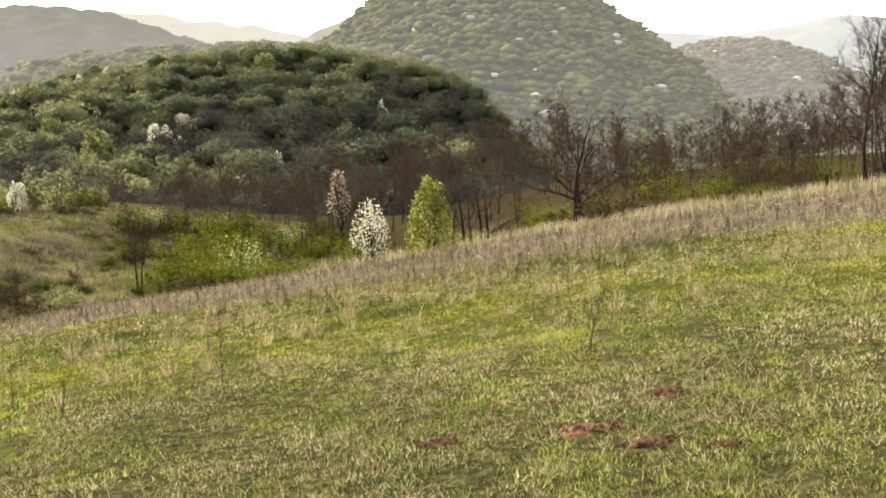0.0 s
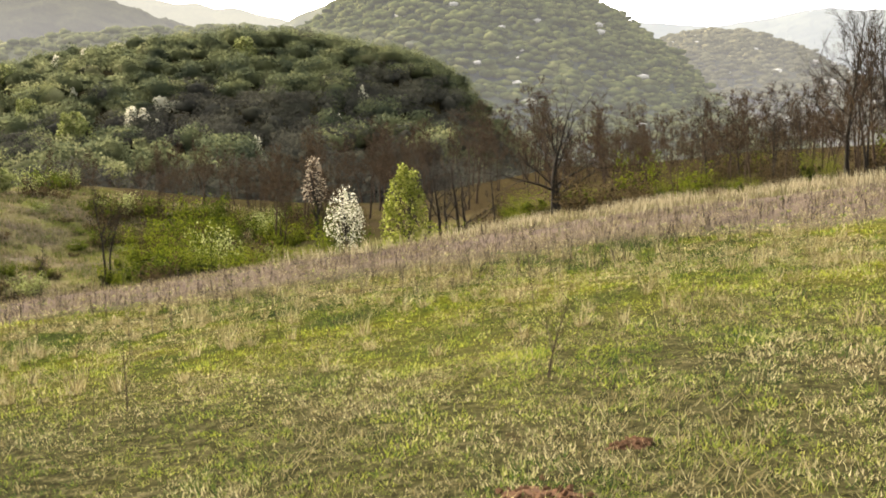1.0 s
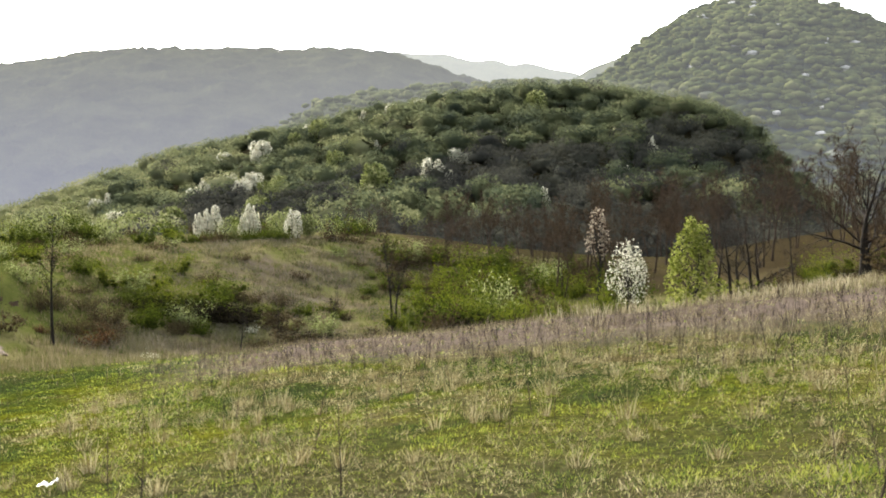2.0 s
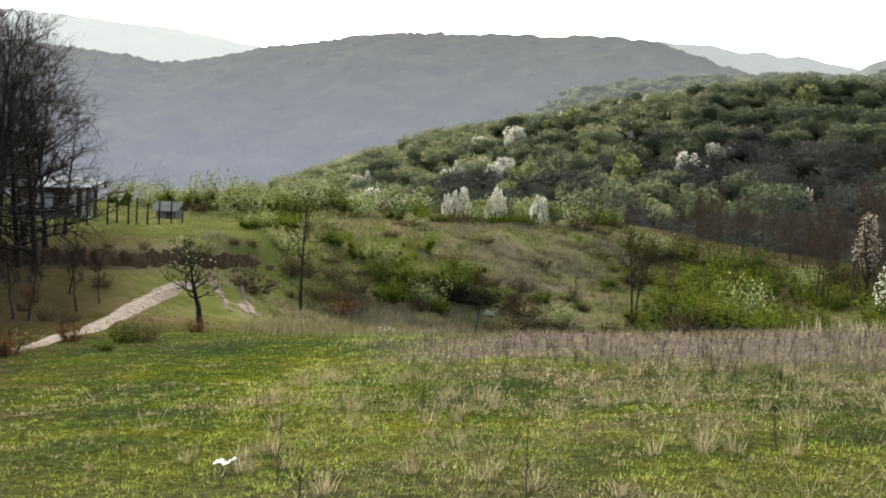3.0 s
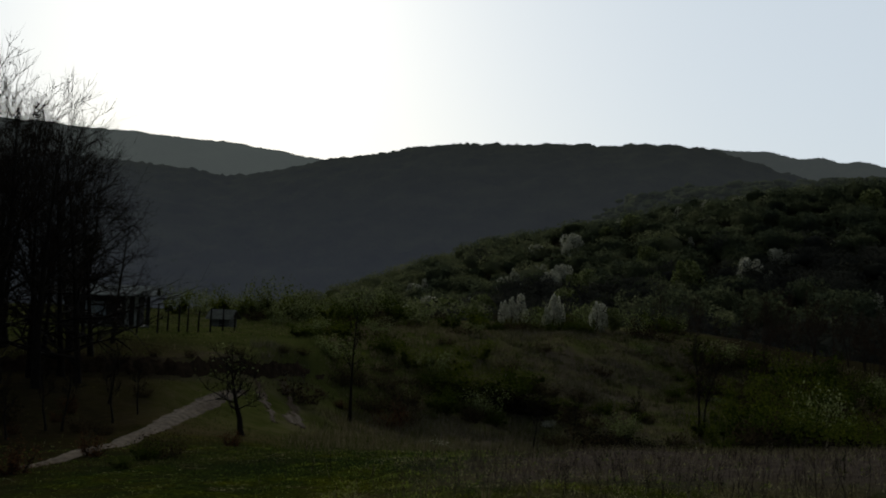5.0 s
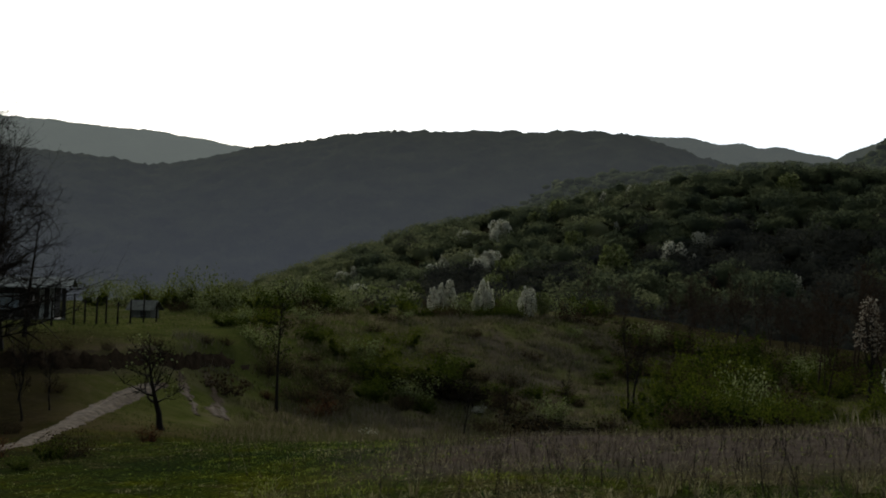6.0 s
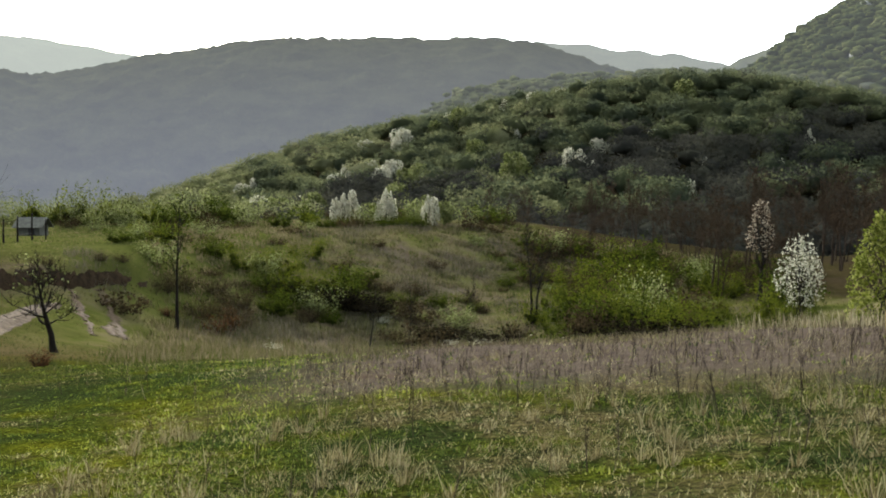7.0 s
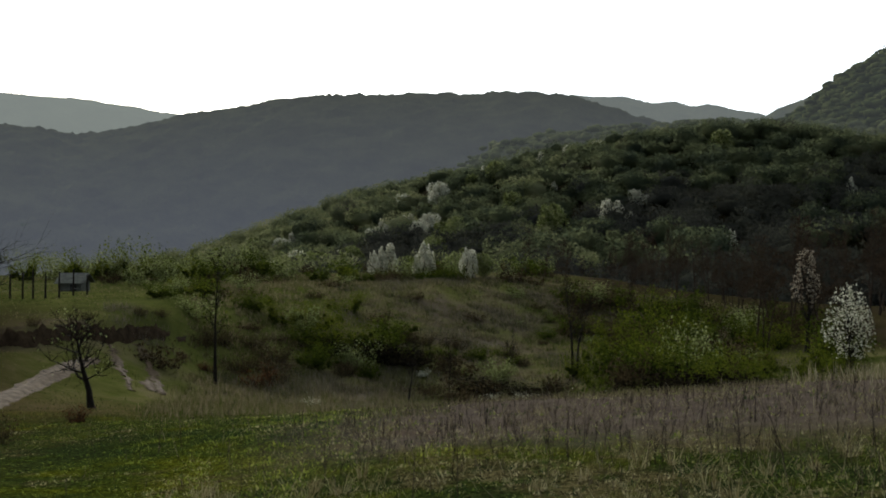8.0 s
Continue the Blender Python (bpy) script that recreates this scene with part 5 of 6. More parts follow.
# straw lying and standing in tufts, thickest where the turf meets the weeds
c = wedge(rng, 9000, -31, 60, 2.6, 24, 1.1)
edge = np.exp(-((np.hypot(*c) - 14.2) / 1.6) ** 2)
pick = np.argsort(-(patches(c[0], c[1], 2.4, 17) + 0.3 * edge + rng.normal(0, 0.1, 9000) - smooth(26, 36, np.degrees(np.arctan2(-c[0], c[1])))))[:2600]
c = (c[0][pick], c[1][pick])
k = rng.integers(0, 2600, 27000)
spread = (rng.uniform(0.04, 0.24, 2600))[k]
x, y = c[0][k] + rng.normal(0, 1, len(k)) * spread, c[1][k] + rng.normal(0, 1, len(k)) * spread
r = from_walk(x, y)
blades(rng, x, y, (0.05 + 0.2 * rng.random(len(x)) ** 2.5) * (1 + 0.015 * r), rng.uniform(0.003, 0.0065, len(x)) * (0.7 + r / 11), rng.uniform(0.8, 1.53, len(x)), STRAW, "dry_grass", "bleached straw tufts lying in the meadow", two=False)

# fans of long bleached grass where the turf meets the weeds
cx, cy = wedge(rng, 150, -26, 32, 9.5, 18, 0.9)
k = np.repeat(np.arange(150), 34)
th = rng.uniform(0, 2 * np.pi, len(k))
size = rng.uniform(0.5, 1.1, 150)[k]
blades(rng, cx[k] + np.cos(th) * 0.1 * size * rng.random(len(k)), cy[k] + np.sin(th) * 0.1 * size * rng.random(len(k)), rng.uniform(0.12, 0.34, len(k)) * size, rng.uniform(0.005, 0.009, len(k)), rng.uniform(0.3, 1.4, len(k)), STRAW, "dry_grass", "fans of long bleached grass in the meadow", out=th + rng.normal(0, 0.6, len(k)))

# the belt of dry weeds: a dense low mass, stems in it, pale plumes along the crest
x, y = wedge(rng, 120000, -32, 40, 12, 36, 1.0)
keep = rng.random(len(x)) < (0.25 * in_belt(x, y) + 0.75 * in_belt(x, y, 3.5)) * smooth(0.25, 0.8, 0.6 * patches(x, y, 3.5, 9) + 0.4 * patches(x, y, 0.9, 29)) * 1.1
x, y = x[keep], y[keep]
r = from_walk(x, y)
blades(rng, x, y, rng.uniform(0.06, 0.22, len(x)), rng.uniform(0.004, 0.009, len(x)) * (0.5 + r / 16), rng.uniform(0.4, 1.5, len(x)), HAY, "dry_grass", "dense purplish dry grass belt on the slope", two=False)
x, y = wedge(rng, 30000, -32, 14, 23, 36, 0.8)
keep = rng.random(len(x)) < smooth(-10, -5, -np.degrees(np.arctan2(-x, y))) * smooth(24, 29, np.hypot(x, y)) * (0.05 + 1.1 * smooth(0.45, 0.8, 0.6 * patches(x, y, 3, 31) + 0.4 * patches(x, y, 0.8, 33)))
x, y = x[keep], y[keep]
blades(rng, x, y, rng.uniform(0.15, 0.5, len(x)), rng.uniform(0.010, 0.022, len(x)), rng.uniform(0.05, 0.7, len(x)), PLUME, "dry_grass", "tall pale dry grass along the crest")


def weed_mass(rng, n):
    """Branching dry stems, joined."""
    x, y = wedge(rng, n, -32, 36, 9, 34, 0.9)
    keep = rng.random(n) < np.maximum(in_belt(x, y), 0.12) * (patches(x, y, 1.3, 21) + rng.normal(0, 0.07, n) > 0.5)
    x, y = x[keep], y[keep]
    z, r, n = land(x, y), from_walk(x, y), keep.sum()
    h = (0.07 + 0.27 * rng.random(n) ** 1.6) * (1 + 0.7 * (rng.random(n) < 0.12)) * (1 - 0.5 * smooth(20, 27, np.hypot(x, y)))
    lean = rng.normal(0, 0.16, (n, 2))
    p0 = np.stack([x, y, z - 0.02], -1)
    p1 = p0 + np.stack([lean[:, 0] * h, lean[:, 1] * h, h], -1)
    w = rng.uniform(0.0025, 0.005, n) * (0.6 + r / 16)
    vs, fs, off = [], [], 0
    for s in range(7):
        if s == 0:
            a, b = p0, p1
        else:
            u = rng.uniform(0.35, 0.95, n)[:, None]
            a = p0 + (p1 - p0) * u
            b = a + np.stack([rng.normal(0, 0.3, n), rng.normal(0, 0.3, n), rng.uniform(0.25, 0.8, n)], -1) * (h * 0.42)[:, None]
        ph = rng.uniform(0, np.pi, n)
        for q in range(2 if s == 0 else 1):
            d = np.stack([np.cos(ph + q * 1.57), np.sin(ph + q * 1.57), np.zeros(n)], -1) * (w * (1.0 if s == 0 else 0.6))[:, None]
            vs.append(np.stack([a - d, a + d, b + d * 0.3, b - d * 0.3], 1).reshape(-1, 3))
            fs.append(np.arange(n)[:, None] * 4 + np.array([[0, 1, 2, 3]]) + off)
            off += n * 4
    return tagged(new("dry_weeds", mesh_of("dry_weeds", np.concatenate(vs), [np.concatenate(fs)], WEED)), "branching purplish brown dry weeds on the slope", "weeds", kind="stuff")


weed_mass(rng, 18000)

# rough grass and low brush in the dip and on the shelf
ROUGH = leaf_material("rough_grass", [(0.2, (0.09, 0.1, 0.03)), (0.45, (0.16, 0.165, 0.055)), (0.65, (0.22, 0.18, 0.1)), (0.85, (0.33, 0.27, 0.18))], 0.4, 0.7, 0.09)
x, y = wedge(rng, 130000, -30, 66, 28, 125, 1.3)
az, r = np.degrees(np.arctan2(-x, y)), np.hypot(x, y)
keep = (patches(x, y, 11, 13) + rng.normal(0, 0.15, len(x)) > 0.36) & (rng.random(len(x)) > 0.85 * smooth(36, 39, az) * smooth(-100, -90, -r)) & (rng.random(len(x)) > 0.95 * smooth(-4, 0, -az) * smooth(38, 46, r)) & (rng.random(len(x)) > 0.9 * smooth(-20, -15, -az) * smooth(78, 90, r)) & (rng.random(len(x)) > 0.85 * smooth(20, 26, az) * smooth(-58, -50, -r))
x, y, r = x[keep], y[keep], r[keep]
blades(rng, x, y, rng.uniform(0.05, 0.2, len(x)) * (0.6 + patches(x, y, 14, 2)), rng.uniform(0.03, 0.06, len(x)) * (r / 45), rng.uniform(0.1, 0.9, len(x)), ROUGH, "rough_grass", "rough grass of the dip and the shelf", two=False)


# the short green lawn of the shelf, and thin grass by the track
LAWN = leaf_material("shelf_lawn", [(0.25, (0.045, 0.06, 0.018)), (0.45, (0.085, 0.1, 0.03)), (0.62, (0.14, 0.14, 0.045)), (0.8, (0.22, 0.19, 0.1))], 0.4, 0.7, 0.16)
x, y = wedge(rng, 95000, 22, 66, 24, 112, 1.2)
keep = patches(x, y, 6, 23) + rng.normal(0, 0.12, len(x)) - 0.14 * (np.hypot(x, y) < 49) - 0.4 * (np.degrees(np.arctan2(-x, y)) > 43.5) * (np.hypot(x, y) < 54) > 0.26
x, y = x[keep], y[keep]
blades(rng, x, y, rng.uniform(0.04, 0.11, len(x)), rng.uniform(0.02, 0.045, len(x)) * (np.hypot(x, y) / 45), rng.uniform(0.2, 1.2, len(x)), LAWN, "grass", "short green grass of the shelf and trackside", two=False)

# coarse tufts over the slope and the shelf
c = wedge(rng, 3600, 8, 38, 36, 118, 1.0)
k = rng.integers(0, 3600, 80000)
x, y = c[0][k] + rng.normal(0, 0.28, len(k)), c[1][k] + rng.normal(0, 0.28, len(k))
TUFT = leaf_material("coarse_tufts", [(0.25, (0.06, 0.075, 0.018)), (0.42, (0.12, 0.14, 0.035)), (0.55, (0.19, 0.15, 0.09)), (0.75, (0.3, 0.24, 0.16))], 0.4, 0.8, 0.22)
blades(rng, x, y, rng.uniform(0.12, 0.5, len(x)), rng.uniform(0.03, 0.06, len(x)) * (np.hypot(x, y) / 55), rng.uniform(0.1, 1.0, len(x)), TUFT, "coarse_grass", "coarse brown and green grass tufts on the slope", two=False)

# low brushwood in drifts over the slope: thin upright twigs, brown, purplish and olive
BRUSH = leaf_material("low_brushwood", [(0.25, (0.07, 0.08, 0.03)), (0.4, (0.13, 0.14, 0.06)), (0.5, (0.15, 0.12, 0.1)), (0.62, (0.2, 0.165, 0.145)), (0.8, (0.3, 0.255, 0.19))], 0.35, 0.8, 0.13)
x, y = wedge(rng, 150000, 11, 42, 46, 112, 1.2)
az, r = np.degrees(np.arctan2(-x, y)), np.hypot(x, y)
drift = patches(x, y, 9, 41) + 0.35 * patches(x, y, 2.5, 43) - 0.17 + rng.normal(0, 0.06, len(x))
keep = (drift > 0.55) & ~((az > 36.5) & (r < 56)) & ~((az > 31) & (r > 63))
x, y, r, drift = x[keep], y[keep], r[keep], drift[keep]
blades(rng, x, y, rng.uniform(0.15, 0.6, len(x)) * (0.5 + 2.2 * np.clip(drift - 0.5, 0, 0.5)), rng.uniform(0.012, 0.03, len(x)) * (r / 50), rng.uniform(0.05, 0.8, len(x)), BRUSH, "brushwood", "low brown and olive brushwood drifting over the slope", two=False)

# single tall stalks standing out of the turf
def weed_stalk(seed, h):
    rng = np.random.default_rng(seed)
    root = thing("weed_stalk", Matrix(), "tall dry brown weed stalk standing in grass", "weed")
    v, f, bv, bf = [], [], [], []
    line = branch_line(rng, np.array((0, 0, -0.03)), np.array((0.12, 0.05, 1.0)), h, 6, 0.05, 0.0)
    tube(v, f, line, [0.007, 0.006, 0.005, 0.004, 0.003, 0.001], 4)
    for _ in range(9):
        u = rng.uniform(0.25, 0.95)
        i = min(int(u * 5), 4)
        p = line[i] + (line[i + 1] - line[i]) * (u * 5 - i)
        tube(bv, bf, branch_line(rng, p, np.array((rng.normal(0, 0.5), rng.normal(0, 0.5), 0.7)), h * rng.uniform(0.12, 0.3), 3, 0.2, 0.05), [0.003, 0.0022, 0.0008], 3)
    part("stem", mesh_of("stem", v, np.array(f), WEED), root)
    part("side_twig_spray", mesh_of("side_twig_spray", bv, np.array(bf), WEED), root, kind="stuff")
    return root


stalks = [weed_stalk(81 + k, h) for k, h in enumerate((0.65, 0.5, 0.8))]
for px, py, h in [(-2.2, 9.0, 0.6), (-2.9, 9.1, 0.45), (-2.4, 8.2, 0.4), (1.2, 8.2, 0.75), (-3.6, 8.6, 0.7), (-3.1, 10.6, 0.5), (-4.4, 9.4, 0.55), (-1.4, 11.0, 0.5), (0.9, 11.6, 0.45), (-4.9, 12.2, 0.6), (-6.2, 13.0, 0.5), (2.8, 10.2, 0.45), (-4.0, 7.0, 0.3), (-3.75, 6.9, 0.42),
                  (-3.3, 6.2, 0.35), (-5.6, 14.6, 0.55), (-3.4, 14.0, 0.6), (-1.9, 14.6, 0.6), (0.4, 13.6, 0.55), (-7.4, 16.0, 0.55), (1.6, 15.0, 0.6), (-2.8, 16.5, 0.7), (-0.6, 17.0, 0.65), (2.2, 17.5, 0.7), (3.0, 14.8, 0.6)]:
    put(R.choice(stalks), px, py, R.uniform(0, 360), h / 0.65, group="weed stalks")
for k in range(75):
    px, py = polar(R.uniform(-22, 30), R.uniform(11.5, 25))
    put(R.choice(stalks), px, py, R.uniform(0, 360), R.uniform(0.5, 1.05), tilt=R.uniform(-8, 8), group="weed stalks")
for root in stalks:
    clear(root)

# ---- soil, track and bank ----
SOIL = plain_material("bare_soil", (0.04, 0.02, 0.012), (0.18, 0.098, 0.06), 22.0, 0.95, 0, 0.8)
TRACK = plain_material("dusty_track", (0.05, 0.033, 0.021), (0.23, 0.165, 0.118), 3.2, 0.95, 0, 0.7)
BANK = plain_material("bank_earth", (0.02, 0.014, 0.009), (0.085, 0.055, 0.035), 2.6, 0.95, 0, 0.9)


def strip(name, line, widths, mat, label, category, kind="structure", lift=0.03, ragged=0.12, across=7, seed=1, parent=None, hollow=0.0):
    """A strip of bare ground draped along a line of bearings and distances."""
    rng = np.random.default_rng(seed)
    pts = np.array([polar(a, q) for a, q in line])
    u = np.linspace(0, len(pts) - 1, (len(pts) - 1) * 14 + 1)
    px, py = np.interp(u, np.arange(len(pts)), pts[:, 0]), np.interp(u, np.arange(len(pts)), pts[:, 1])
    k = 7
    px, py = [np.concatenate([q[:k], np.convolve(q, np.ones(2 * k + 1) / (2 * k + 1), mode="valid"), q[-k:]]) for q in (px, py)]
    w = np.interp(u, np.arange(len(pts)), widths)
    tx, ty = np.gradient(px), np.gradient(py)
    ln = np.hypot(tx, ty)
    nx, ny = -ty / ln, tx / ln
    s = np.linspace(-0.5, 0.5, across)
    rag = rng.normal(0, ragged, (len(u), 2))
    off = s[None, :] * w[:, None] + np.where(s[None, :] < 0, rag[:, :1], rag[:, 1:]) * np.abs(s[None, :]) * 2
    X, Y = px[:, None] + nx[:, None] * off, py[:, None] + ny[:, None] * off
    Z = land(X, Y) + lift * (1 - (2 * np.abs(s[None, :])) ** 4) - 0.01 * (np.abs(s[None, :]) > 0.49) - hollow * np.exp(-((np.abs(s[None, :]) - 0.3) / 0.1) ** 2) + rng.normal(0, 0.003, X.shape)
    i, j = np.meshgrid(np.arange(len(u) - 1), np.arange(across - 1), indexing="ij")
    q = np.stack([i * across + j, i * across + j + 1, (i + 1) * across + j + 1, (i + 1) * across + j], -1).reshape(-1, 4)
    me = mesh_of(name, np.stack([X, Y, Z], -1).reshape(-1, 3), q, mat, True)
    return tagged(new(name, me), label, category, kind=kind)


strip("dirt_track", [(47.3, 24.2), (46.6, 25.5), (46.0, 27.5), (45.5, 31.5), (44.9, 37), (43.9, 44), (42.5, 50.5), (41.6, 53)], [0.1, 0.4, 0.62, 0.7, 0.78, 0.8, 0.8, 0.4], TRACK, "pale dusty dirt track curving down the meadow", "track", lift=0.06, hollow=0.04, across=13, ragged=0.05)
for k, line in enumerate(([(41.3, 56.5), (40.7, 54), (40.2, 51.5), (39.6, 48.5)], [(40.1, 58.5), (39.5, 56), (38.9, 53), (38.2, 49.5)], [(39.2, 52.5), (39.0, 51), (38.8, 49.8)])):
    strip("wheel_rut", line, [0.25, 0.5, 0.42, 0.12][:len(line)], TRACK, "pale wheel rut worn into the grass", "wheel rut", lift=0.05, across=5, ragged=0.16, seed=5 + k)


def soil_patch(px, py, sx, sy, seed):
    """A low scrape of reddish earth with crumbs."""
    rng = np.random.default_rng(seed)
    root = thing("soil_patch", Matrix(), "scraped patch of bare reddish soil in turf", "soil", "bare soil patches")
    a, u = np.meshgrid(np.linspace(0, 2 * np.pi, 28, endpoint=False), np.linspace(0, 1, 8))
    rim = 1 + 0.25 * np.sin(a * 3 + seed) + 0.15 * np.sin(a * 7 + 2 * seed)
    X, Y = px + np.cos(a) * u * sx * rim, py + np.sin(a) * u * sy * rim
    Z = land(X, Y) + 0.016 * (1 - u ** 2) * (1 + 0.6 * np.sin(X * 23) * np.sin(Y * 29)) - 0.01 * (u > 0.95) + 0.004
    i, j = np.meshgrid(np.arange(7), np.arange(28), indexing="ij")
    q = np.stack([i * 28 + j, i * 28 + (j + 1) % 28, (i + 1) * 28 + (j + 1) % 28, (i + 1) * 28 + j], -1).reshape(-1, 4)[:, ::-1]
    part("earth", mesh_of("earth", np.stack([X, Y, Z], -1).reshape(-1, 3), q, SOIL, True), root)
    n = 60
    cx, cy = px + rng.normal(0, 0.5, n) * sx, py + rng.normal(0, 0.5, n) * sy
    bm = bmesh.new()
    for x, y in zip(cx, cy):
        s = rng.uniform(0.006, 0.02)
        g = bmesh.ops.create_icosphere(bm, subdivisions=1, radius=s, matrix=Matrix.Translation((x, y, land_at(x, y) + 0.018)))
        for vert in g["verts"]:
            vert.co += Vector(rng.normal(0, s * 0.22, 3))
    me = bpy.data.meshes.new("crumb_scatter")
    bm.to_mesh(me)
    bm.free()
    me.materials.append(SOIL)
    part("crumb_scatter", me, root, kind="stuff")


for k, (px, py, sx, sy) in enumerate([(0.82, 5.68, 0.2, 0.17), (-0.1, 5.85, 0.12, 0.08), (1.1, 5.2, 0.13, 0.07), (1.42, 6.3, 0.12, 0.07), (1.45, 4.95, 0.07, 0.05)]):
    soil_patch(px, py, sx, sy, 90 + k)


def earth_bank():
    """The cut edge of the shelf: a ragged face of dark earth."""
    rng = np.random.default_rng(95)
    az = np.arange(38.0, 56, 0.1)
    u = np.linspace(0, 1, 7)
    A, U = np.meshgrid(az, u)
    Rr = bank_line(A) - 1.0 + 0.8 * U + 0.05 * np.sin(A * 9) + rng.normal(0, 0.05, A.shape)
    X, Y = -Rr * np.sin(np.radians(A)), Rr * np.cos(np.radians(A))
    low = land(X[:1], Y[:1])
    top = land(X[-1:], Y[-1:])
    Z = low - 0.1 + (top + (0.42 + 0.06 * np.sin(A * 5.3) + 0.04 * np.sin(A * 13)) * smooth(38.0, 40.5, A) - low + 0.1) * U ** 0.7 + rng.normal(0, 0.03, A.shape)
    k = len(az)
    i, j = np.meshgrid(np.arange(6), np.arange(k - 1), indexing="ij")
    q = np.stack([i * k + j + 1, i * k + j, (i + 1) * k + j, (i + 1) * k + j + 1], -1).reshape(-1, 4)
    tagged(new("earth_bank", mesh_of("earth_bank", np.stack([X, Y, Z], -1).reshape(-1, 3), q, BANK)), "cut bank of dark reddish earth below grass", "bank", kind="structure")


earth_bank()

# ---- built things ----
def box_mesh(name, sx, sy, sz, mat, bevel=0.02):
    bm = bmesh.new()
    bmesh.ops.create_cube(bm, size=1.0)
    bmesh.ops.scale(bm, vec=(sx, sy, sz), verts=bm.verts)
    bmesh.ops.bevel(bm, geom=bm.edges[:], offset=bevel, segments=1, affect="EDGES")
    me = bpy.data.meshes.new(name)
    bm.to_mesh(me)
    bm.free()
    me.materials.append(mat)
    return me


PLASTER = plain_material("old_white_plaster", (0.55, 0.55, 0.53), (0.75, 0.75, 0.73), 1.5, 0.9)
DARK_WOOD = plain_material("dark_weathered_boards", (0.03, 0.03, 0.035), (0.09, 0.085, 0.085), 4.0, 0.8)
SHEET = plain_material("pale_roof_sheet", (0.2, 0.21, 0.22), (0.36, 0.37, 0.38), 1.2, 0.95)
BLUE_SHEET = plain_material("pale_blue_sheet", (0.42, 0.5, 0.6), (0.6, 0.66, 0.74), 2.0, 0.5)
GREY_BOARD = plain_material("grey_boards", (0.12, 0.12, 0.11), (0.24, 0.235, 0.215), 3.0, 0.85)
PANE, _, pane_b = material("window_glass")
pane_b.inputs["Base Color"].default_value, pane_b.inputs["Roughness"].default_value = (0.03, 0.035, 0.04, 1), 0.08


def gable(name, w, d, z0, rise, over, mat, thick=0.08):
    """A pitched roof of two thick slabs, its ridge along x."""
    bm = bmesh.new()
    for s in (-1, 1):
        y0 = s * (d / 2 + over)
        a = [Vector((-w / 2 - over, y0, z0 - over * rise / (d / 2))), Vector((w / 2 + over, y0, z0 - over * rise / (d / 2))), Vector((w / 2 + over, 0, z0 + rise)), Vector((-w / 2 - over, 0, z0 + rise))]
        lo = [bm.verts.new(p) for p in a]
        hi = [bm.verts.new(p + Vector((0, 0, thick))) for p in a]
        bm.faces.new(lo), bm.faces.new(hi)
        for i in range(4):
            bm.faces.new((lo[i], lo[(i + 1) % 4], hi[(i + 1) % 4], hi[i]))
    bmesh.ops.recalc_face_normals(bm, faces=bm.faces)
    me = bpy.data.meshes.new(name)
    bm.to_mesh(me)
    bm.free()
    me.materials.append(mat)
    return me


def cabin():
    """The low cabin behind the bare trees, its open porch towards the meadow."""
    x, y = polar(50.2, 80)
    root = thing("cabin", pose(x, y, land_at(x, y), 0, 0, 46), "low dark cabin with pale roof behind bare trees", "cabin")
    part("wall", box_mesh("wall", 5.2, 3.6, 2.3, DARK_WOOD), root, "dark boarded wall", pose(-0.3, 0.6, 1.15))
    part("roof", gable("roof", 6.4, 4.6, 2.35, 0.6, 0.25, SHEET), root, "pale sheet roof", pose(0, 0.2, 0))
    win = part("window", box_mesh("window", 1.6, 0.08, 1.1, BLUE_SHEET), root, "pale blue shuttered window", pose(-0.9, -1.24, 1.3))
    part("frame", box_mesh("frame", 0.1, 0.1, 1.1, PLASTER), win, "", pose(0, -0.03, 0))
    part("door", box_mesh("door", 0.85, 0.07, 1.95, DARK_WOOD), root, "dark plank door", pose(0.75, -1.24, 1.0))
    for px in (1.45, 2.1, 2.9):
        part("post", box_mesh("post", 0.28, 0.28, 2.3, PLASTER if px < 2.5 else DARK_WOOD), root, "", pose(px, -1.7, 1.15))
    part("porch_floor", box_mesh("porch_floor", 6.0, 1.6, 0.16, GREY_BOARD), root, "", pose(0, -1.7, 0.08))


cabin()


def hut():
    """A small grey hut with steep roof beyond the fence."""
    x, y = polar(44.6, 92)
    root = thing("hut", pose(x, y, land_at(x, y), 0, 0, 20) @ Matrix.Diagonal((0.85, 0.85, 0.75, 1)), "small grey hut with a steep sloping roof", "hut")
    part("wall", box_mesh("wall", 2.2, 1.8, 1.2, GREY_BOARD), root, "", pose(0, 0, 0.6))
    part("roof", gable("roof", 2.6, 2.0, 1.1, 0.9, 0.2, GREY_BOARD), root)
    part("door", box_mesh("door", 0.6, 0.06, 1.0, DARK_WOOD), root, "", pose(0.3, -0.92, 0.55))


hut()


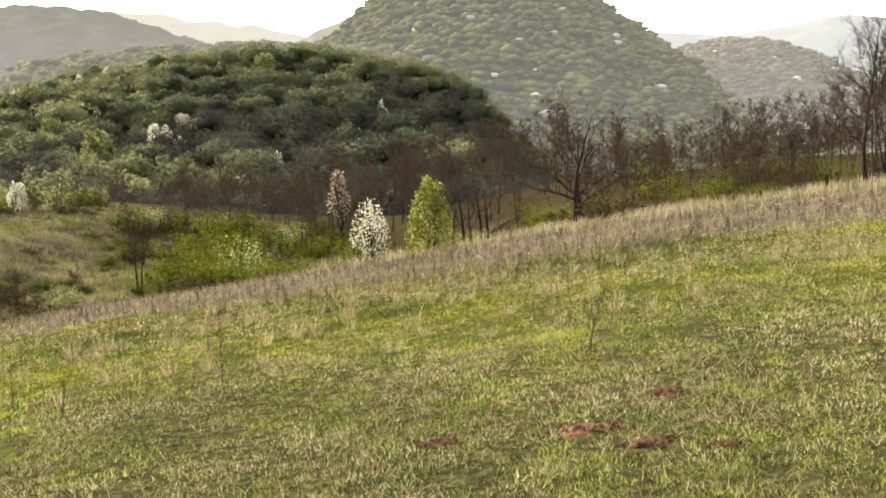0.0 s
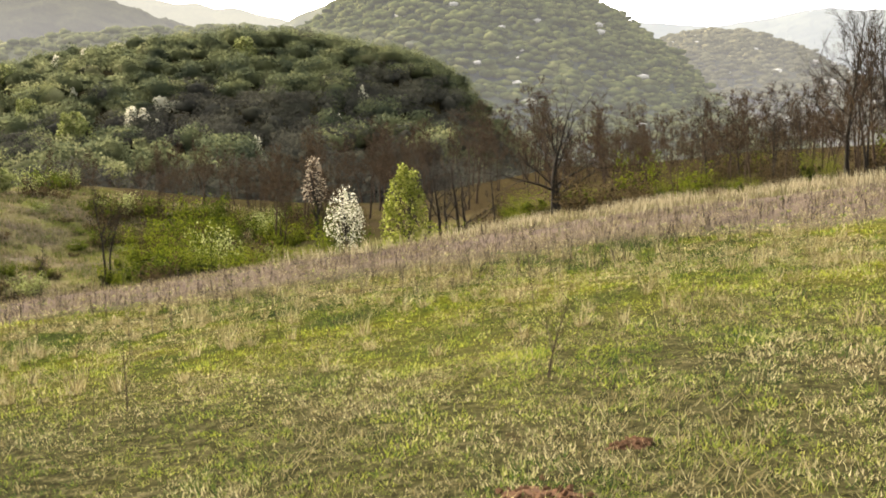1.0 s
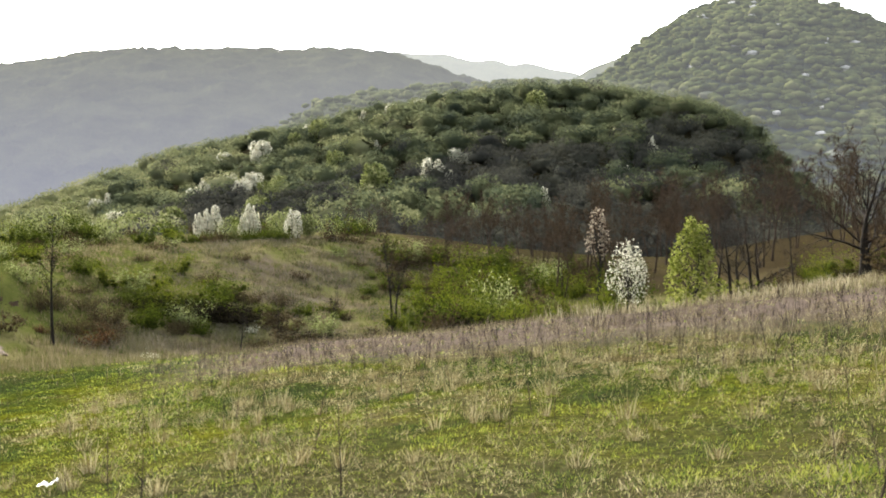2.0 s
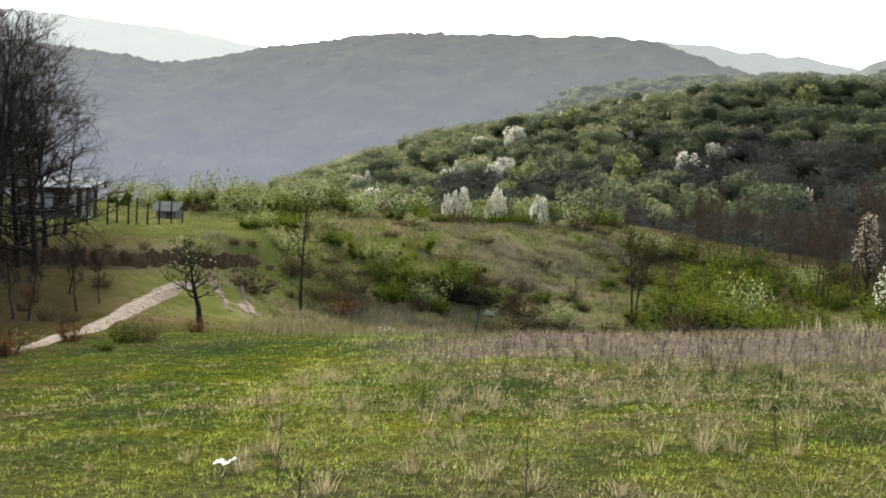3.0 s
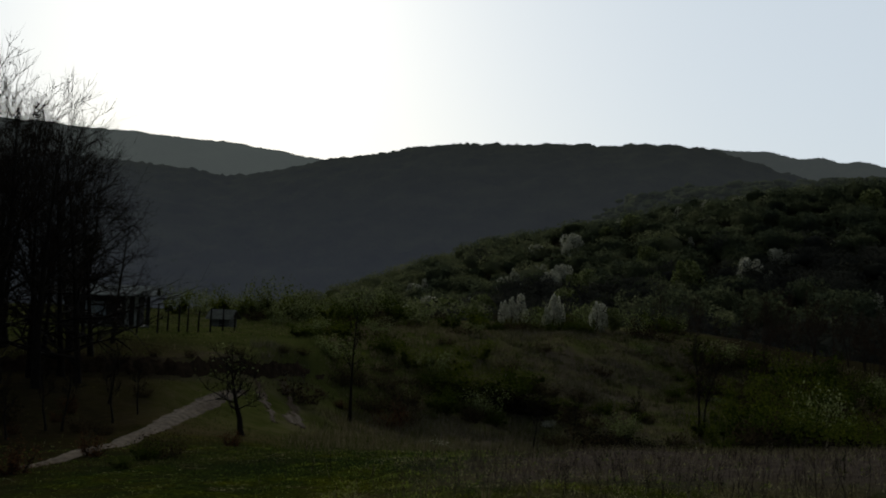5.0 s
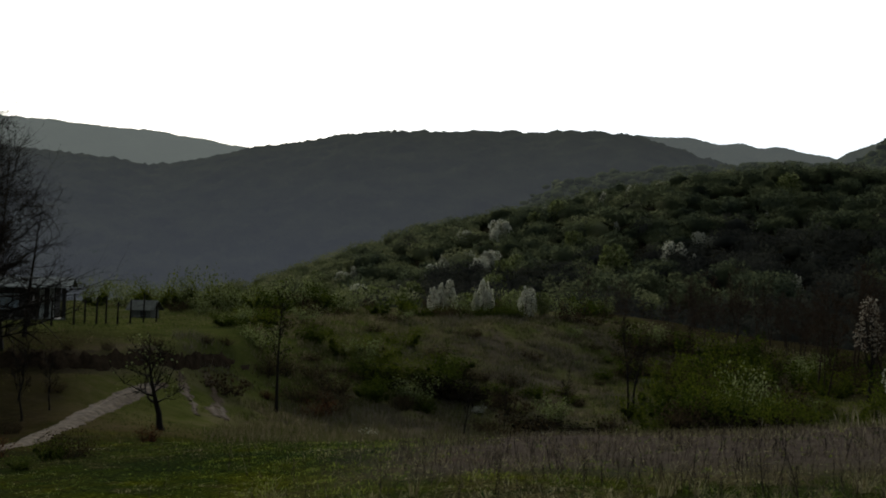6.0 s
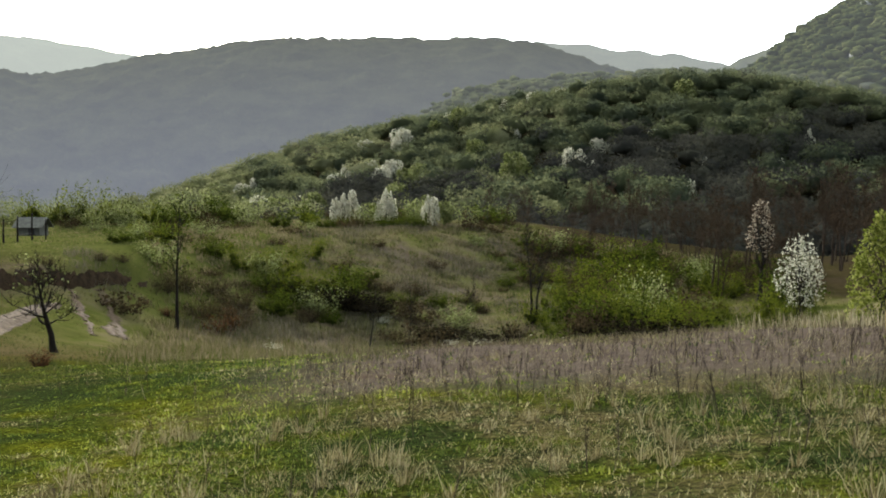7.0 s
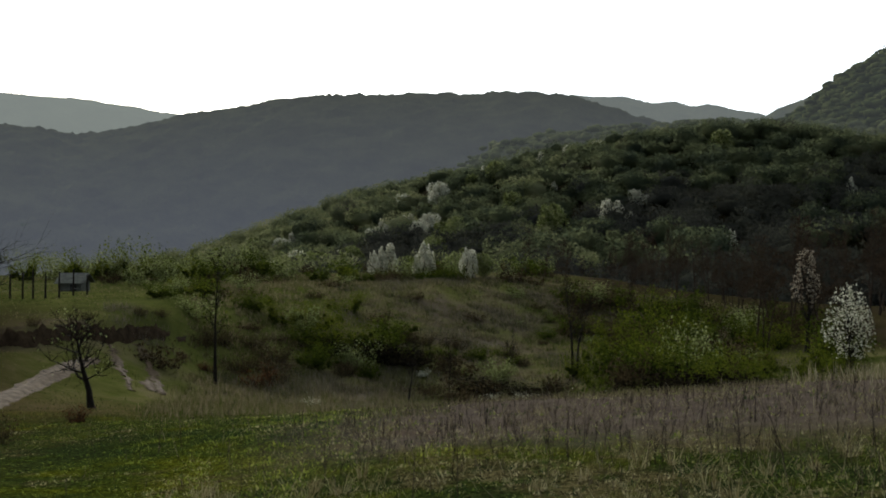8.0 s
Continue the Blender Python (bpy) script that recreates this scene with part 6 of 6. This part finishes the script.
def fence():
    root = thing("fence", Matrix(), "wire fence on thin dark wooden posts", "fence")
    spots = [(49.2, 66), (48.2, 67), (47.2, 68), (46.8, 70.5), (46.2, 70), (45.85, 72.5), (45.3, 73), (44.75, 75), (44.2, 78), (43.7, 82)]
    tops = []
    for k, (a, q) in enumerate(spots):
        x, y = polar(a, q)
        h = 1.5 + 0.35 * ((k * 7) % 3) / 2
        v, f = [], []
        tube(v, f, [np.array((0, 0, -0.1)), np.array((0.01, 0, h * 0.5)), np.array((0.03, 0.02, h))], [0.065, 0.06, 0.05], 6)
        v.append(np.array((0.03, 0.02, h + 0.01)))
        me = mesh_of("post", v, [np.array(f), np.array([(12 + i, 12 + (i + 1) % 6, 18) for i in range(6)])], BARK)
        part("post", me, root, "", pose(x, y, land_at(x, y)))
        tops.append(np.array((x, y, land_at(x, y))))
    for h in (0.5, 0.95, 1.35):
        v, f = [], []
        tube(v, f, [p + np.array((0.02, 0.0, h)) for p in tops], [0.008] * len(tops), 3)
        part("wire", mesh_of("wire", v, np.array(f), GREY_BOARD), root)


fence()


def far_house(az, r, z, w, rz, roof_mat):
    x, y = polar(az, r)
    z = land_at(x, y) if z is None else z
    root = thing("house", pose(x, y, z, 0, 0, rz), "small white house among the trees far off", "house", "far houses")
    part("wall", box_mesh("wall", w, w * 0.75, w * 0.55, PLASTER), root, "white plastered wall", pose(0, 0, w * 0.27))
    part("roof", gable("roof", w, w * 0.75, w * 0.54, w * 0.3, 0.3, roof_mat), root, "", None)
    for px in (-0.28, 0.25):
        part("window", box_mesh("window", w * 0.15, 0.08, w * 0.18, PANE), root, "", pose(px * w, -w * 0.375, w * 0.3))
    return root


for az, r, z, w, rz, mat in [(32.2, 360, None, 3.6, 40, SHEET), (29.2, 395, None, 3.4, 20, SHEET), (30.8, 405, None, 3.2, 70, SHEET), (34.8, 390, None, 3.4, 10, SHEET), (33.3, 400, None, 3.0, 35, SHEET), (49.6, 975, 4.0, 9.0, 30, SHEET)]:
    far_house(az, r, z, w, rz, mat)


def paper_scrap():
    """A crumpled white sheet in the grass."""
    rng = np.random.default_rng(99)
    bm = bmesh.new()
    bmesh.ops.create_grid(bm, x_segments=8, y_segments=5, size=0.5)
    for v in bm.verts:
        v.co = Vector((v.co.x * 0.22, v.co.y * 0.12, 0.03 + 0.035 * abs(math.sin(v.co.x * 7)) + 0.02 * rng.random() + (0.05 if v.co.x > 0.3 else 0)))
    bmesh.ops.solidify(bm, geom=bm.faces[:], thickness=0.003)
    me = bpy.data.meshes.new("plastic_scrap")
    bm.to_mesh(me)
    bm.free()
    me.materials.append(plain_material("white_plastic", (0.7, 0.7, 0.68), (0.85, 0.85, 0.83), 12.0, 0.45))
    ob = new("plastic_scrap", me)
    ob.matrix_basis = pose(-5.3, 9.8, land_at(-5.3, 9.8), 0, 0, 25) @ Matrix.Scale(0.8, 4)
    tagged(ob, "crumpled white plastic scrap lying in the grass", "litter")


paper_scrap()
